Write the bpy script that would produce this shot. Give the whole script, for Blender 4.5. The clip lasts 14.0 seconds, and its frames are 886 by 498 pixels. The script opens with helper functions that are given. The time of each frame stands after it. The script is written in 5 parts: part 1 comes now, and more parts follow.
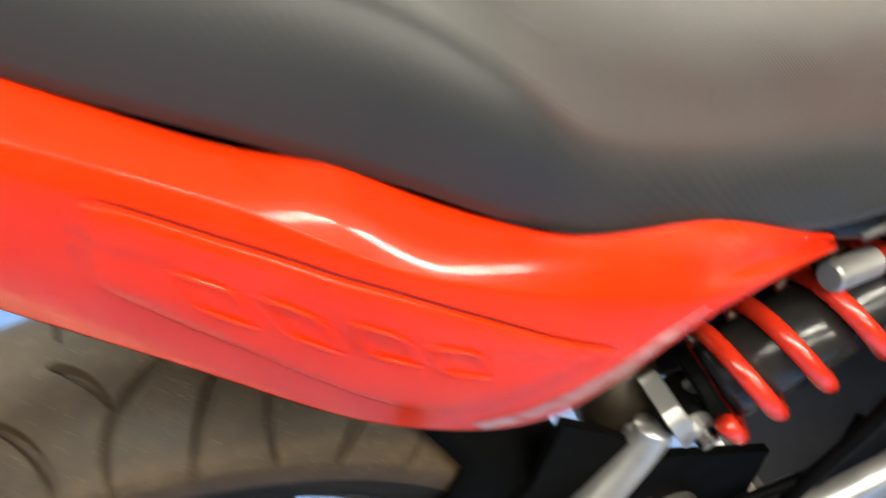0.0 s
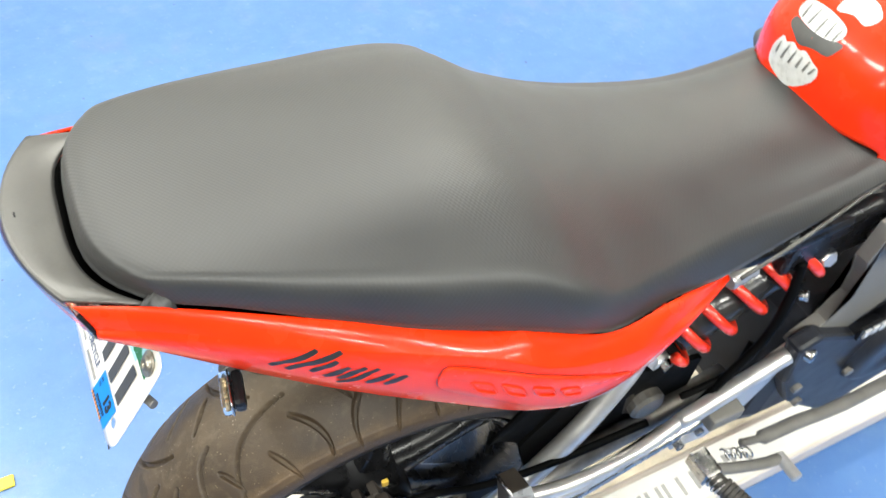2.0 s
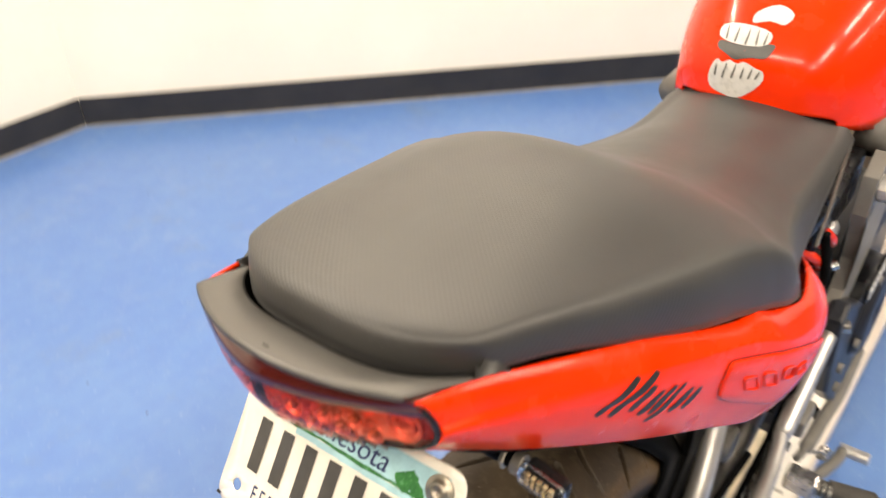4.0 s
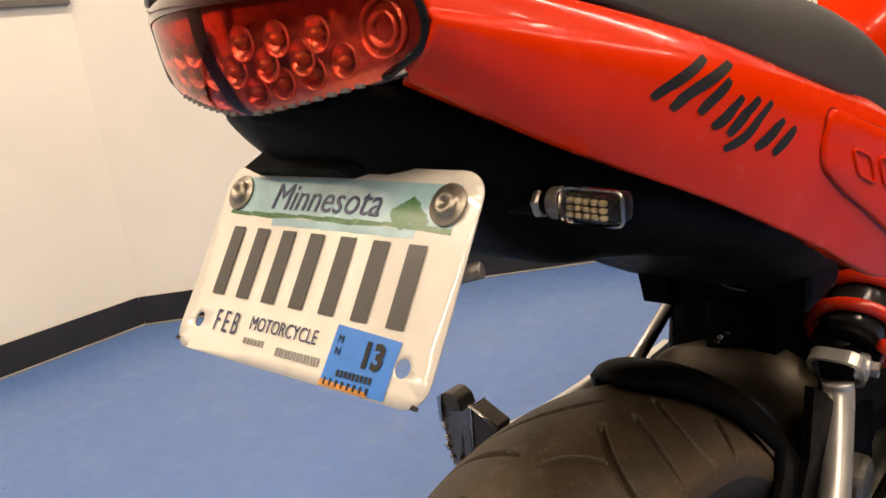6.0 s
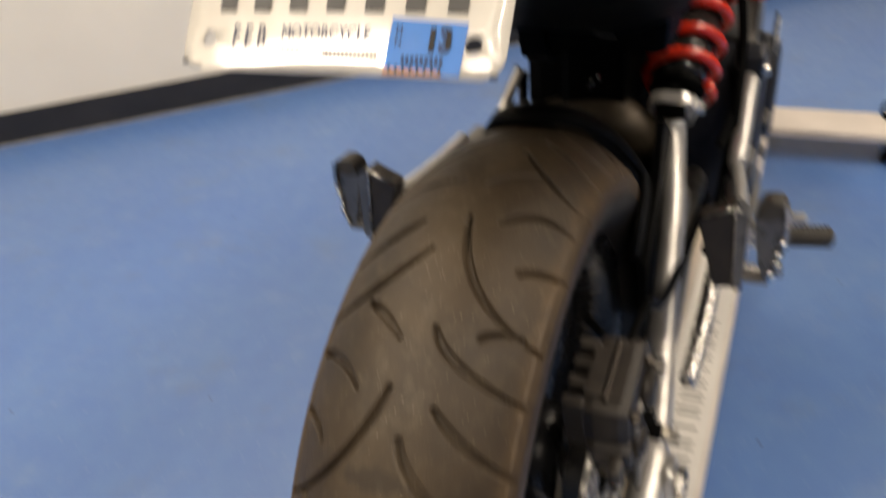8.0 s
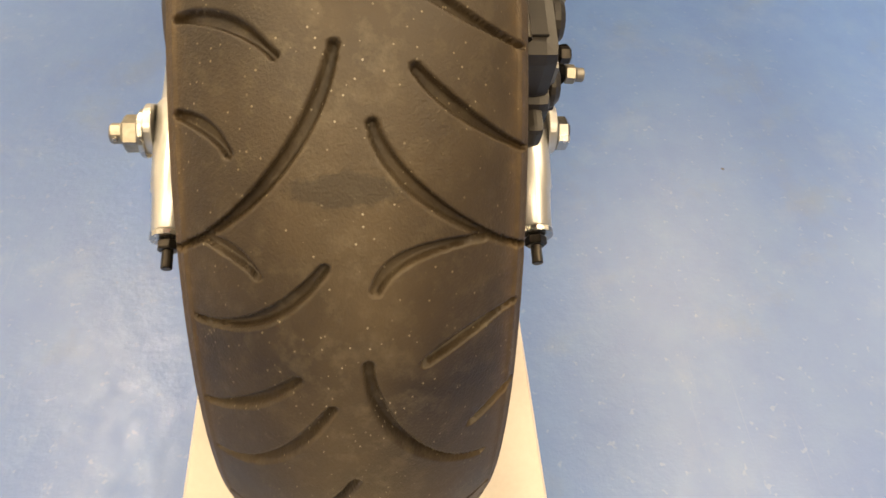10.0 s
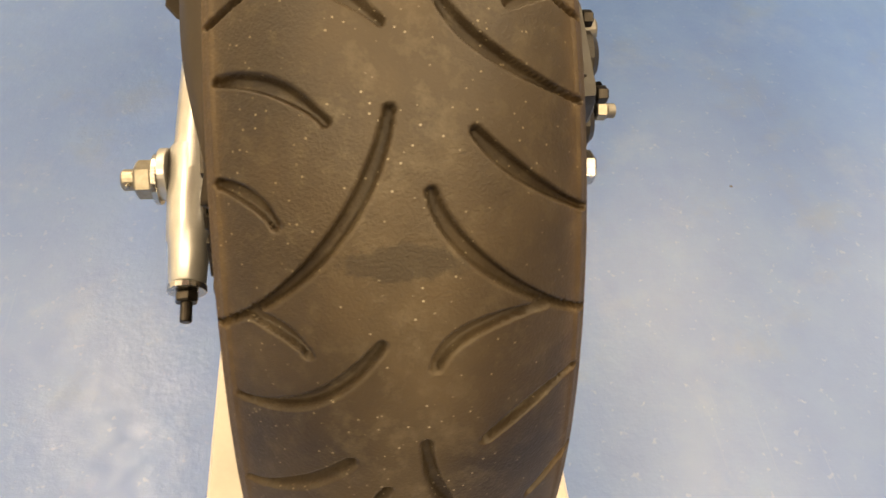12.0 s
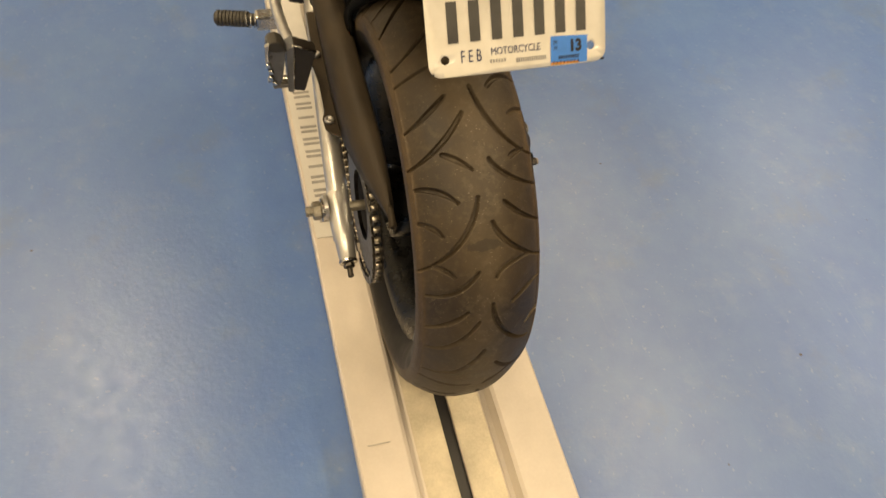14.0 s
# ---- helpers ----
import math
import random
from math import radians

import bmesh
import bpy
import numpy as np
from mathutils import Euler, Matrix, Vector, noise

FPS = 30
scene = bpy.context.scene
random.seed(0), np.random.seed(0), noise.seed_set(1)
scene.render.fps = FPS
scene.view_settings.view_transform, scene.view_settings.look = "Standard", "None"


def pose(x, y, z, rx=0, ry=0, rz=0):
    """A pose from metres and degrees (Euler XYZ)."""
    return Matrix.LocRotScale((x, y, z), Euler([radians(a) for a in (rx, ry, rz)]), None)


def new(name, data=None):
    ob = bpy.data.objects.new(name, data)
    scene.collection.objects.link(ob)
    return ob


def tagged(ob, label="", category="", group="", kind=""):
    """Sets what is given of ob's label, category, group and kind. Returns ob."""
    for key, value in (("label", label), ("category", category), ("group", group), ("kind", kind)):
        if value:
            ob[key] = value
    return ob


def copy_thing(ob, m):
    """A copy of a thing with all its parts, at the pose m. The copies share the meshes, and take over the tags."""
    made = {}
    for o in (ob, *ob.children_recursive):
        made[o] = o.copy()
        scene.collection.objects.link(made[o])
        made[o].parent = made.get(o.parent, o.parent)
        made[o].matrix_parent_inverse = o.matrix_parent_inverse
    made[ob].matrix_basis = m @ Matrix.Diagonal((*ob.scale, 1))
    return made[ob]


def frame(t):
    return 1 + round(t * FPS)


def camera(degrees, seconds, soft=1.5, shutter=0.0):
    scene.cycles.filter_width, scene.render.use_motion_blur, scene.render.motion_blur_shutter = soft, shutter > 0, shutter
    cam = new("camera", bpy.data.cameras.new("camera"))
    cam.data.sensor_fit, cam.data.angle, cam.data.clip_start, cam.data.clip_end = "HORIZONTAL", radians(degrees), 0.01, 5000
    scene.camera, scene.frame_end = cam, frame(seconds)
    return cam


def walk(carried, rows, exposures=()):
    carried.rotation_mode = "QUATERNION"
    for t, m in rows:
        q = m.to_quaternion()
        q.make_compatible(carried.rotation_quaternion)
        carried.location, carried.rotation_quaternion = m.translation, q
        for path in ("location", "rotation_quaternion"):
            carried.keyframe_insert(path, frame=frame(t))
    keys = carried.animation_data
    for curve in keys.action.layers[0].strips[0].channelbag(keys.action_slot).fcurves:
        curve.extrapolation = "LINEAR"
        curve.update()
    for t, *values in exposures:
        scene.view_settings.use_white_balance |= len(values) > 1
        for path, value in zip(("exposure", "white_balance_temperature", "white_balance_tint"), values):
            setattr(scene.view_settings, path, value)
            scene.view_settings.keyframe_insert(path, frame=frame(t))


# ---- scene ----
cam = camera(58.01, 14.0, 1.5, 0.9)
# seconds, x, y, z, then turns about x, y and z
PATH = [
    (0.0, 0.0352, -0.3567, 1.0218, 49.74, -4.14, -19.01),
    (0.5, -0.0787, -0.3473, 1.0905, 51.79, -4.94, -23.82),
    (1.0, -0.1352, -0.3842, 1.2057, 48.64, -4.98, -26.48),
    (1.5, -0.1611, -0.4324, 1.3198, 41.88, -4.84, -24.19),
    (2.0, -0.1461, -0.4272, 1.3844, 39.59, -2.94, -25.75),
    (2.5, -0.1607, -0.3517, 1.3800, 38.23, -2.53, -31.49),
    (3.0, -0.2915, -0.2664, 1.3621, 39.87, 0.48, -48.29),
    (3.2, -0.3385, -0.2486, 1.3612, 42.40, -0.38, -50.95),
    (5.3, -0.4375, -0.3157, 0.9806, 73.44, 6.61, -49.47),
    (5.5, -0.4316, -0.3081, 0.9670, 73.94, 6.63, -49.58),
    (6.0, -0.4258, -0.2923, 0.9520, 74.31, 6.72, -49.22),
    (6.5, -0.4240, -0.2819, 0.9462, 74.37, 6.28, -49.47),
    (7.0, -0.4351, -0.2677, 0.9355, 71.99, 5.19, -51.43),
    (7.5, -0.4814, -0.2373, 0.9228, 67.96, 4.35, -57.61),
    (8.0, -0.5539, -0.2085, 0.9205, 60.41, 4.48, -67.08),
    (8.3, -0.5738, -0.1796, 0.9017, 55.44, 2.68, -71.09),
    (8.5, -0.5633, -0.1459, 0.8681, 52.62, 2.82, -75.71),
    (8.7, -0.5477, -0.1120, 0.8482, 48.40, 1.88, -80.67),
    (10.8, -0.4505, 0.0044, 0.7791, 40.35, -4.17, -95.57),
    (11.0, -0.4465, 0.0081, 0.7840, 40.42, -4.15, -95.62),
    (11.5, -0.4445, 0.0126, 0.7854, 40.67, -3.89, -95.73),
    (12.0, -0.4399, 0.0187, 0.7870, 40.55, -3.26, -95.69),
    (12.5, -0.4732, 0.0351, 0.8459, 39.40, -3.11, -97.76),
    (12.8, -0.5118, 0.0595, 0.9462, 39.41, -3.89, -99.46),
    (13.0, -0.5572, 0.0870, 1.0146, 39.05, -4.69, -101.09),
    (13.3, -0.6349, 0.1423, 1.1110, 36.13, -6.17, -103.49),
    (13.5, -0.6944, 0.1887, 1.1854, 35.84, -5.49, -104.49),
    (13.8, -0.7532, 0.2442, 1.2671, 36.89, -5.43, -103.98),
    (14.0, -0.7806, 0.2613, 1.3028, 37.21, -5.14, -104.43),
]
# exposure: seconds, stops, kelvin, tint
EXPOSURES = [(0.0, 1.25, 7000, 3), (0.6, 1.36, 6600, 2), (1.5, 1.38, 6300, 2), (3.2, 1.22, 7000, 6), (5.3, 0.62, 9000, 17), (6.5, 0.17, 9000, 17), (7.5, 0.06, 7700, 13), (8.0, 0.22, 7800, 12), (8.7, 0.70, 7800, 9), (10.8, 0.88, 12500, 11), (12.0, 0.88, 12500, 11), (13.3, 0.54, 12500, 10), (14.0, 0.22, 12000, 9)]
walk(cam, [(t, pose(*p)) for t, *p in PATH], EXPOSURES)

# height of the rear axle over the floor
AZ = 0.3600
PI = math.pi

# ---- world and lamps: a closed workshop with strip lights under the ceiling
world = bpy.data.worlds.new("world")
scene.world = world
world.use_nodes = True
world.node_tree.nodes["Background"].inputs[0].default_value = (1.0, 0.95, 0.88, 1)
world.node_tree.nodes["Background"].inputs[1].default_value = 0.12
LAMP_WATTS = 26
# place and turn of each strip light
LAMP_PLACES = [(-1.75, 1.75, 90), (-1.85, 0.15, 90), (0.0, 1.35, 0), (1.6, 1.2, 0), (-2.5, -1.65, 0), (-0.9, -1.65, 0), (0.7, -1.65, 0), (2.3, -1.65, 0), (0.7, -3.5, 0), (2.3, -3.5, 0)]
ROOM_H = 3.0


# ---- materials
def nodes_of(name):
    m = bpy.data.materials.new(name)
    m.use_nodes = True
    nt = m.node_tree
    return m, nt, nt.nodes["Principled BSDF"]


def setv(b, **kw):
    for k, v in kw.items():
        b.inputs[k.replace("_", " ")].default_value = v


def noise_node(nt, scale, detail=4, rough=0.55, coord="Object"):
    tc = nt.nodes.new("ShaderNodeTexCoord")
    n = nt.nodes.new("ShaderNodeTexNoise")
    n.inputs["Scale"].default_value = scale
    n.inputs["Detail"].default_value = detail
    n.inputs["Roughness"].default_value = rough
    nt.links.new(tc.outputs[coord], n.inputs["Vector"])
    return n


def ramp(nt, fac, stops):
    r = nt.nodes.new("ShaderNodeValToRGB")
    while len(r.color_ramp.elements) < len(stops):
        r.color_ramp.elements.new(0.5)
    for e, (p, c) in zip(r.color_ramp.elements, stops):
        e.position = p
        e.color = (*c, 1) if len(c) == 3 else c
    nt.links.new(fac, r.inputs["Fac"])
    return r


def mix_rgb(nt, fac, a, b, mode="MIX"):
    n = nt.nodes.new("ShaderNodeMix")
    n.data_type = "RGBA"
    n.blend_type = mode
    for sock, val in ((n.inputs[0], fac), (n.inputs[6], a), (n.inputs[7], b)):
        if isinstance(val, (int, float)):
            sock.default_value = val
        elif isinstance(val, tuple):
            sock.default_value = (*val, 1)
        else:
            nt.links.new(val, sock)
    return n.outputs[2]


def bump(nt, b, height, strength, dist=0.001):
    n = nt.nodes.new("ShaderNodeBump")
    n.inputs["Strength"].default_value = strength
    n.inputs["Distance"].default_value = dist
    nt.links.new(height, n.inputs["Height"])
    nt.links.new(n.outputs[0], b.inputs["Normal"])
    return n


def worn(name, col, rough=0.5, metal=0.0, var=0.25, scale=30, fine=400, relief=0.15, coat=0.0, dark=None):
    """A surface with variation at two scales: blotches and grain, in colour, gloss and relief."""
    m, nt, b = nodes_of(name)
    setv(b, Metallic=metal)
    if coat:
        setv(b, Coat_Weight=coat, Coat_Roughness=0.06)
    big, small = noise_node(nt, scale), noise_node(nt, fine, 2)
    lo = dark or tuple(c * (1 - var) for c in col)
    hi = tuple(min(1, c * (1 + var * 0.7)) for c in col)
    r = ramp(nt, big.outputs["Fac"], [(0.3, lo), (0.7, hi)])
    c = mix_rgb(nt, var * 0.5, r.outputs[0], small.outputs["Fac"], "OVERLAY")
    nt.links.new(c, b.inputs["Base Color"])
    rr = ramp(nt, big.outputs["Fac"], [(0.25, (rough * 0.8,) * 3), (0.75, (min(1, rough * 1.2),) * 3)])
    nt.links.new(rr.outputs[0], b.inputs["Roughness"])
    if relief:
        bump(nt, b, small.outputs["Fac"], relief, 0.0006)
    return m


def make_floor():
    m, nt, b = nodes_of("blue_floor_paint")
    cloud, mid, grain = noise_node(nt, 1.3, 5), noise_node(nt, 9, 6, 0.65), noise_node(nt, 160, 3)
    base = ramp(nt, cloud.outputs["Fac"], [(0.3, (0.060, 0.148, 0.39)), (0.7, (0.086, 0.180, 0.40))])
    scuff = ramp(nt, mid.outputs["Fac"], [(0.54, (0, 0, 0)), (0.90, (0.5, 0.5, 0.5))])
    c = mix_rgb(nt, scuff.outputs[0], base.outputs[0], (0.20, 0.27, 0.40))
    mott = ramp(nt, noise_node(nt, 16, 5, 0.6).outputs["Fac"], [(0.34, (0.84, 0.88, 0.96)), (0.52, (1, 1, 1)), (0.68, (1.18, 1.12, 1.02))])
    c = mix_rgb(nt, 0.6, c, mott.outputs[0], "MULTIPLY")
    smudge = ramp(nt, noise_node(nt, 4.2, 5, 0.7).outputs["Fac"], [(0.56, (0, 0, 0)), (0.74, (0.45, 0.45, 0.45))])
    c = mix_rgb(nt, smudge.outputs[0], c, (0.13, 0.17, 0.22))
    speck = ramp(nt, noise_node(nt, 55, 2, 0.8).outputs["Fac"], [(0.63, (0, 0, 0)), (0.72, (1, 1, 1))])
    c = mix_rgb(nt, mul(nt, speck.outputs[0], 0.20), c, (0.32, 0.38, 0.48))
    # fine straight scratches
    tc = nt.nodes.new("ShaderNodeTexCoord")
    for ang, sc in ((0.5, 22), (-0.9, 17)):
        mp = nt.nodes.new("ShaderNodeMapping")
        mp.inputs["Rotation"].default_value = (0, 0, ang)
        mp.inputs["Scale"].default_value = (1.5, sc * 4, 1)
        nt.links.new(tc.outputs["Object"], mp.inputs["Vector"])
        s = nt.nodes.new("ShaderNodeTexNoise")
        s.inputs["Scale"].default_value = 1.6
        s.inputs["Detail"].default_value = 3
        nt.links.new(mp.outputs[0], s.inputs["Vector"])
        k = ramp(nt, s.outputs["Fac"], [(0.71, (0, 0, 0)), (0.80, (0.09, 0.09, 0.09))])
        c = mix_rgb(nt, k.outputs[0], c, (0.34, 0.40, 0.50))
    nt.links.new(c, b.inputs["Base Color"])
    rr = ramp(nt, noise_node(nt, 34, 5, 0.7).outputs["Fac"], [(0.3, (0.28,) * 3), (0.72, (0.43,) * 3)])
    nt.links.new(rr.outputs[0], b.inputs["Roughness"])
    setv(b, Specular_IOR_Level=0.62)
    # sparse dark crumbs trodden into the paint
    v = nt.nodes.new("ShaderNodeTexVoronoi")
    v.inputs["Scale"].default_value = 9
    nt.links.new(tc.outputs["Object"], v.inputs["Vector"])
    crumb = ramp(nt, v.outputs["Distance"], [(0.022, (1, 1, 1)), (0.034, (0, 0, 0))])
    c = mix_rgb(nt, crumb.outputs[0], c, (0.03, 0.03, 0.035))
    nt.links.new(c, b.inputs["Base Color"])
    bump(nt, b, noise_node(nt, 75, 4, 0.7).outputs["Fac"], 0.5, 0.001)
    return m


def mul(nt, sock, k):
    n = nt.nodes.new("ShaderNodeMath")
    n.operation = "MULTIPLY"
    n.inputs[1].default_value = k
    nt.links.new(sock, n.inputs[0])
    return n.outputs[0]


def make_vinyl():
    """Seat cover: grey-black vinyl with a fine diagonal weave pressed into it."""
    m, nt, b = nodes_of("seat_vinyl")
    tc = nt.nodes.new("ShaderNodeTexCoord")
    hs = []
    for rot in ((0.0, 0.8, 0.6), (0.0, -0.8, -0.6)):
        mp = nt.nodes.new("ShaderNodeMapping")
        mp.inputs["Rotation"].default_value = rot
        nt.links.new(tc.outputs["Object"], mp.inputs["Vector"])
        w = nt.nodes.new("ShaderNodeTexWave")
        w.inputs["Scale"].default_value = 150
        w.inputs["Distortion"].default_value = 0.3
        nt.links.new(mp.outputs[0], w.inputs["Vector"])
        hs.append(w.outputs["Fac"])
    h = mix_rgb(nt, 0.5, hs[0], hs[1])
    big = noise_node(nt, 12, 4)
    r = ramp(nt, big.outputs["Fac"], [(0.3, (0.0160, 0.0158, 0.0152)), (0.7, (0.0220, 0.0216, 0.0206))])
    dust = ramp(nt, noise_node(nt, 3.2, 3).outputs["Fac"], [(0.52, (0, 0, 0)), (0.75, (0.3, 0.3, 0.3))])
    c = mix_rgb(nt, dust.outputs[0], r.outputs[0], (0.036, 0.032, 0.028))
    c = mix_rgb(nt, 0.05, c, h, "OVERLAY")
    nt.links.new(c, b.inputs["Base Color"])
    rr = ramp(nt, big.outputs["Fac"], [(0.3, (0.45,) * 3), (0.7, (0.55,) * 3)])
    nt.links.new(rr.outputs[0], b.inputs["Roughness"])
    setv(b, Sheen_Weight=0.06, Sheen_Roughness=0.5, Specular_IOR_Level=0.60)
    bump(nt, b, h, 0.20, 0.0005)
    return m


SMEAR = (-0.2465, 0.0005, 0.1905)


def make_rubber():
    m, nt, b = nodes_of("tyre_rubber")
    big, mid, fine = noise_node(nt, 14, 4), noise_node(nt, 90, 4, 0.7), noise_node(nt, 700, 2)
    r = ramp(nt, big.outputs["Fac"], [(0.3, (0.025, 0.0172, 0.0106)), (0.7, (0.068, 0.049, 0.030))])
    dust = ramp(nt, mid.outputs["Fac"], [(0.50, (0, 0, 0)), (0.74, (0.6, 0.6, 0.6))])
    c = mix_rgb(nt, dust.outputs[0], r.outputs[0], (0.096, 0.079, 0.056))
    v = nt.nodes.new("ShaderNodeTexVoronoi")
    v.inputs["Scale"].default_value = 240
    tc = nt.nodes.new("ShaderNodeTexCoord")
    nt.links.new(tc.outputs["Object"], v.inputs["Vector"])
    grit = ramp(nt, v.outputs["Distance"], [(0.08, (0.6, 0.6, 0.6)), (0.16, (0, 0, 0))])
    gate = ramp(nt, noise_node(nt, 60, 2).outputs["Fac"], [(0.46, (0, 0, 0)), (0.53, (1, 1, 1))])
    g = mix_rgb(nt, 1.0, grit.outputs[0], gate.outputs[0], "MULTIPLY")
    c = mix_rgb(nt, g, c, (0.34, 0.31, 0.25))
    # the crown is worn pale by the road, the shoulders keep a brown film
    sep = nt.nodes.new("ShaderNodeSeparateXYZ")
    nt.links.new(tc.outputs["Object"], sep.inputs[0])
    ab = nt.nodes.new("ShaderNodeMath")
    ab.operation = "ABSOLUTE"
    nt.links.new(sep.outputs["Y"], ab.inputs[0])
    ad = nt.nodes.new("ShaderNodeMath")
    ad.operation = "MULTIPLY_ADD"
    ad.inputs[1].default_value, ad.inputs[2].default_value = 1.0, -0.012
    nt.links.new(ab.outputs[0], ad.inputs[0])
    wob = nt.nodes.new("ShaderNodeMath")
    wob.operation = "MULTIPLY_ADD"
    wob.inputs[1].default_value = 0.024
    nt.links.new(big.outputs["Fac"], wob.inputs[0])
    nt.links.new(ad.outputs[0], wob.inputs[2])
    film = ramp(nt, wob.outputs[0], [(0.008, (1.22, 1.20, 1.16)), (0.036, (0.78, 0.70, 0.58))])
    c = mix_rgb(nt, 1.0, c, film.outputs[0], "MULTIPLY")
    edge = ramp(nt, ab.outputs[0], [(0.0690, (0, 0, 0)), (0.0765, (0.55, 0.55, 0.55)), (0.0800, (0.2, 0.2, 0.2))])
    c = mix_rgb(nt, mix_rgb(nt, 1.0, edge.outputs[0], mid.outputs["Fac"], "MULTIPLY"), c, (0.16, 0.095, 0.042))
    # one dark rubbed smear across the crown
    mp = nt.nodes.new("ShaderNodeMapping")
    mp.inputs["Location"].default_value = SMEAR
    mp.vector_type = "TEXTURE"
    mp.inputs["Scale"].default_value = (0.013, 0.052, 0.013)
    nt.links.new(tc.outputs["Object"], mp.inputs["Vector"])
    ln = nt.nodes.new("ShaderNodeVectorMath")
    ln.operation = "LENGTH"
    nt.links.new(mp.outputs[0], ln.inputs[0])
    sm = nt.nodes.new("ShaderNodeMath")
    sm.operation = "MULTIPLY_ADD"
    sm.inputs[1].default_value = 0.8
    nt.links.new(mid.outputs["Fac"], sm.inputs[0])
    nt.links.new(ln.outputs["Value"], sm.inputs[2])
    k = ramp(nt, sm.outputs[0], [(0.85, (0.5, 0.5, 0.5)), (1.3, (0, 0, 0))])
    c = mix_rgb(nt, k.outputs[0], c, (0.018, 0.014, 0.010))
    nt.links.new(c, b.inputs["Base Color"])
    rr = ramp(nt, big.outputs["Fac"], [(0.3, (0.48,) * 3), (0.7, (0.64,) * 3)])
    nt.links.new(rr.outputs[0], b.inputs["Roughness"])
    setv(b, Specular_IOR_Level=0.42)
    bump(nt, b, fine.outputs["Fac"], 0.45, 0.0008)
    return m


def make_red():
    m, nt, b = nodes_of("red_paint")
    big, fine = noise_node(nt, 25, 3), noise_node(nt, 900, 2)
    r = ramp(nt, big.outputs["Fac"], [(0.3, (0.74, 0.026, 0.003)), (0.7, (0.82, 0.034, 0.005))])
    nt.links.new(r.outputs[0], b.inputs["Base Color"])
    rr = ramp(nt, big.outputs["Fac"], [(0.3, (0.22,) * 3), (0.7, (0.30,) * 3)])
    nt.links.new(rr.outputs[0], b.inputs["Roughness"])
    setv(b, Coat_Weight=0.30, Coat_Roughness=0.05, Specular_IOR_Level=0.12)
    bump(nt, b, fine.outputs["Fac"], 0.04, 0.0004)
    return m


def make_lens(name, col, rough=0.03):
    m, nt, b = nodes_of(name)
    n = noise_node(nt, 260, 2)
    setv(b, Base_Color=(*col, 1), Transmission_Weight=1.0, IOR=1.18)
    rr = ramp(nt, n.outputs["Fac"], [(0.3, (rough,) * 3), (0.7, (rough * 2.5,) * 3)])
    nt.links.new(rr.outputs[0], b.inputs["Roughness"])
    return m


def make_plate():
    m, nt, b = nodes_of("plate_sheet")
    n, f = noise_node(nt, 60, 4), noise_node(nt, 900, 2)
    r = ramp(nt, n.outputs["Fac"], [(0.3, (0.70, 0.66, 0.58)), (0.7, (0.78, 0.74, 0.66))])
    nt.links.new(r.outputs[0], b.inputs["Base Color"])
    setv(b, Roughness=0.3, Coat_Weight=1.0, Coat_Roughness=0.07, Coat_IOR=1.75)
    bump(nt, b, n.outputs["Fac"], 0.03, 0.0006)
    return m


FLOOR, VINYL, RUBBER, RED, PLATE = make_floor(), make_vinyl(), make_rubber(), make_red(), make_plate()
WALLP = worn("white_wall_paint", (0.86, 0.82, 0.735), 0.6, var=0.05, scale=2, fine=150)
CEILP = worn("ceiling_white", (0.46, 0.45, 0.43), 0.8, var=0.06, scale=2, fine=120)
# walls out of view: paint kept near black to cut bounced fill light
DIMWALL = worn("dimmed_wall_paint", (0.085, 0.082, 0.078), 0.7, var=0.08, scale=2, fine=120)
BASEB = worn("black_vinyl_base", (0.022, 0.021, 0.022), 0.38, var=0.3, scale=8)
CAULK = worn("grey_caulk", (0.36, 0.34, 0.30), 0.7, scale=12)
RAILP = worn("cream_rail_paint", (0.60, 0.54, 0.485), 0.42, var=0.12, scale=7, fine=220)
RAILD = worn("scuffed_rail_trough", (0.50, 0.44, 0.34), 0.5, var=0.3, scale=14, fine=300)
STICK = worn("white_sticker", (0.62, 0.60, 0.57), 0.4, var=0.06, scale=20)
INK = worn("dark_ink", (0.025, 0.024, 0.024), 0.4, var=0.2, scale=60, relief=0)
INK.node_tree.nodes["Principled BSDF"].inputs["Specular IOR Level"].default_value = 0.2
BLUEINK = worn("dark_blue_ink", (0.022, 0.035, 0.10), 0.4, var=0.2, scale=60, relief=0)
DARKGREY = worn("dark_grey_ink", (0.055, 0.053, 0.050), 0.4, var=0.2, scale=60, relief=0)
GREYINK = worn("grey_ink", (0.30, 0.29, 0.28), 0.5, var=0.2, scale=60, relief=0)
BLACKP = worn("black_plastic", (0.0028, 0.0028, 0.0028), 0.52, var=0.3, scale=30, fine=600, relief=0.2)
BLACKP.node_tree.nodes["Principled BSDF"].inputs["Specular IOR Level"].default_value = 0.035
SATIN = worn("satin_black_paint", (0.008, 0.008, 0.009), 0.28, var=0.3, scale=40)
SATIN.node_tree.nodes["Principled BSDF"].inputs["Specular IOR Level"].default_value = 0.25
NAVY = worn("dark_engine_paint", (0.020, 0.021, 0.026), 0.35, var=0.3, scale=25)
GUARDP = worn("brown_black_plastic", (0.042, 0.032, 0.023), 0.55, var=0.25, scale=18, fine=500)
GREYF = worn("grey_frame_paint", (0.15, 0.143, 0.131), 0.45, 0.0, var=0.15, scale=25)
TAILG = worn("grey_tail_paint", (0.075, 0.072, 0.067), 0.36, 0.35, var=0.10, scale=20)
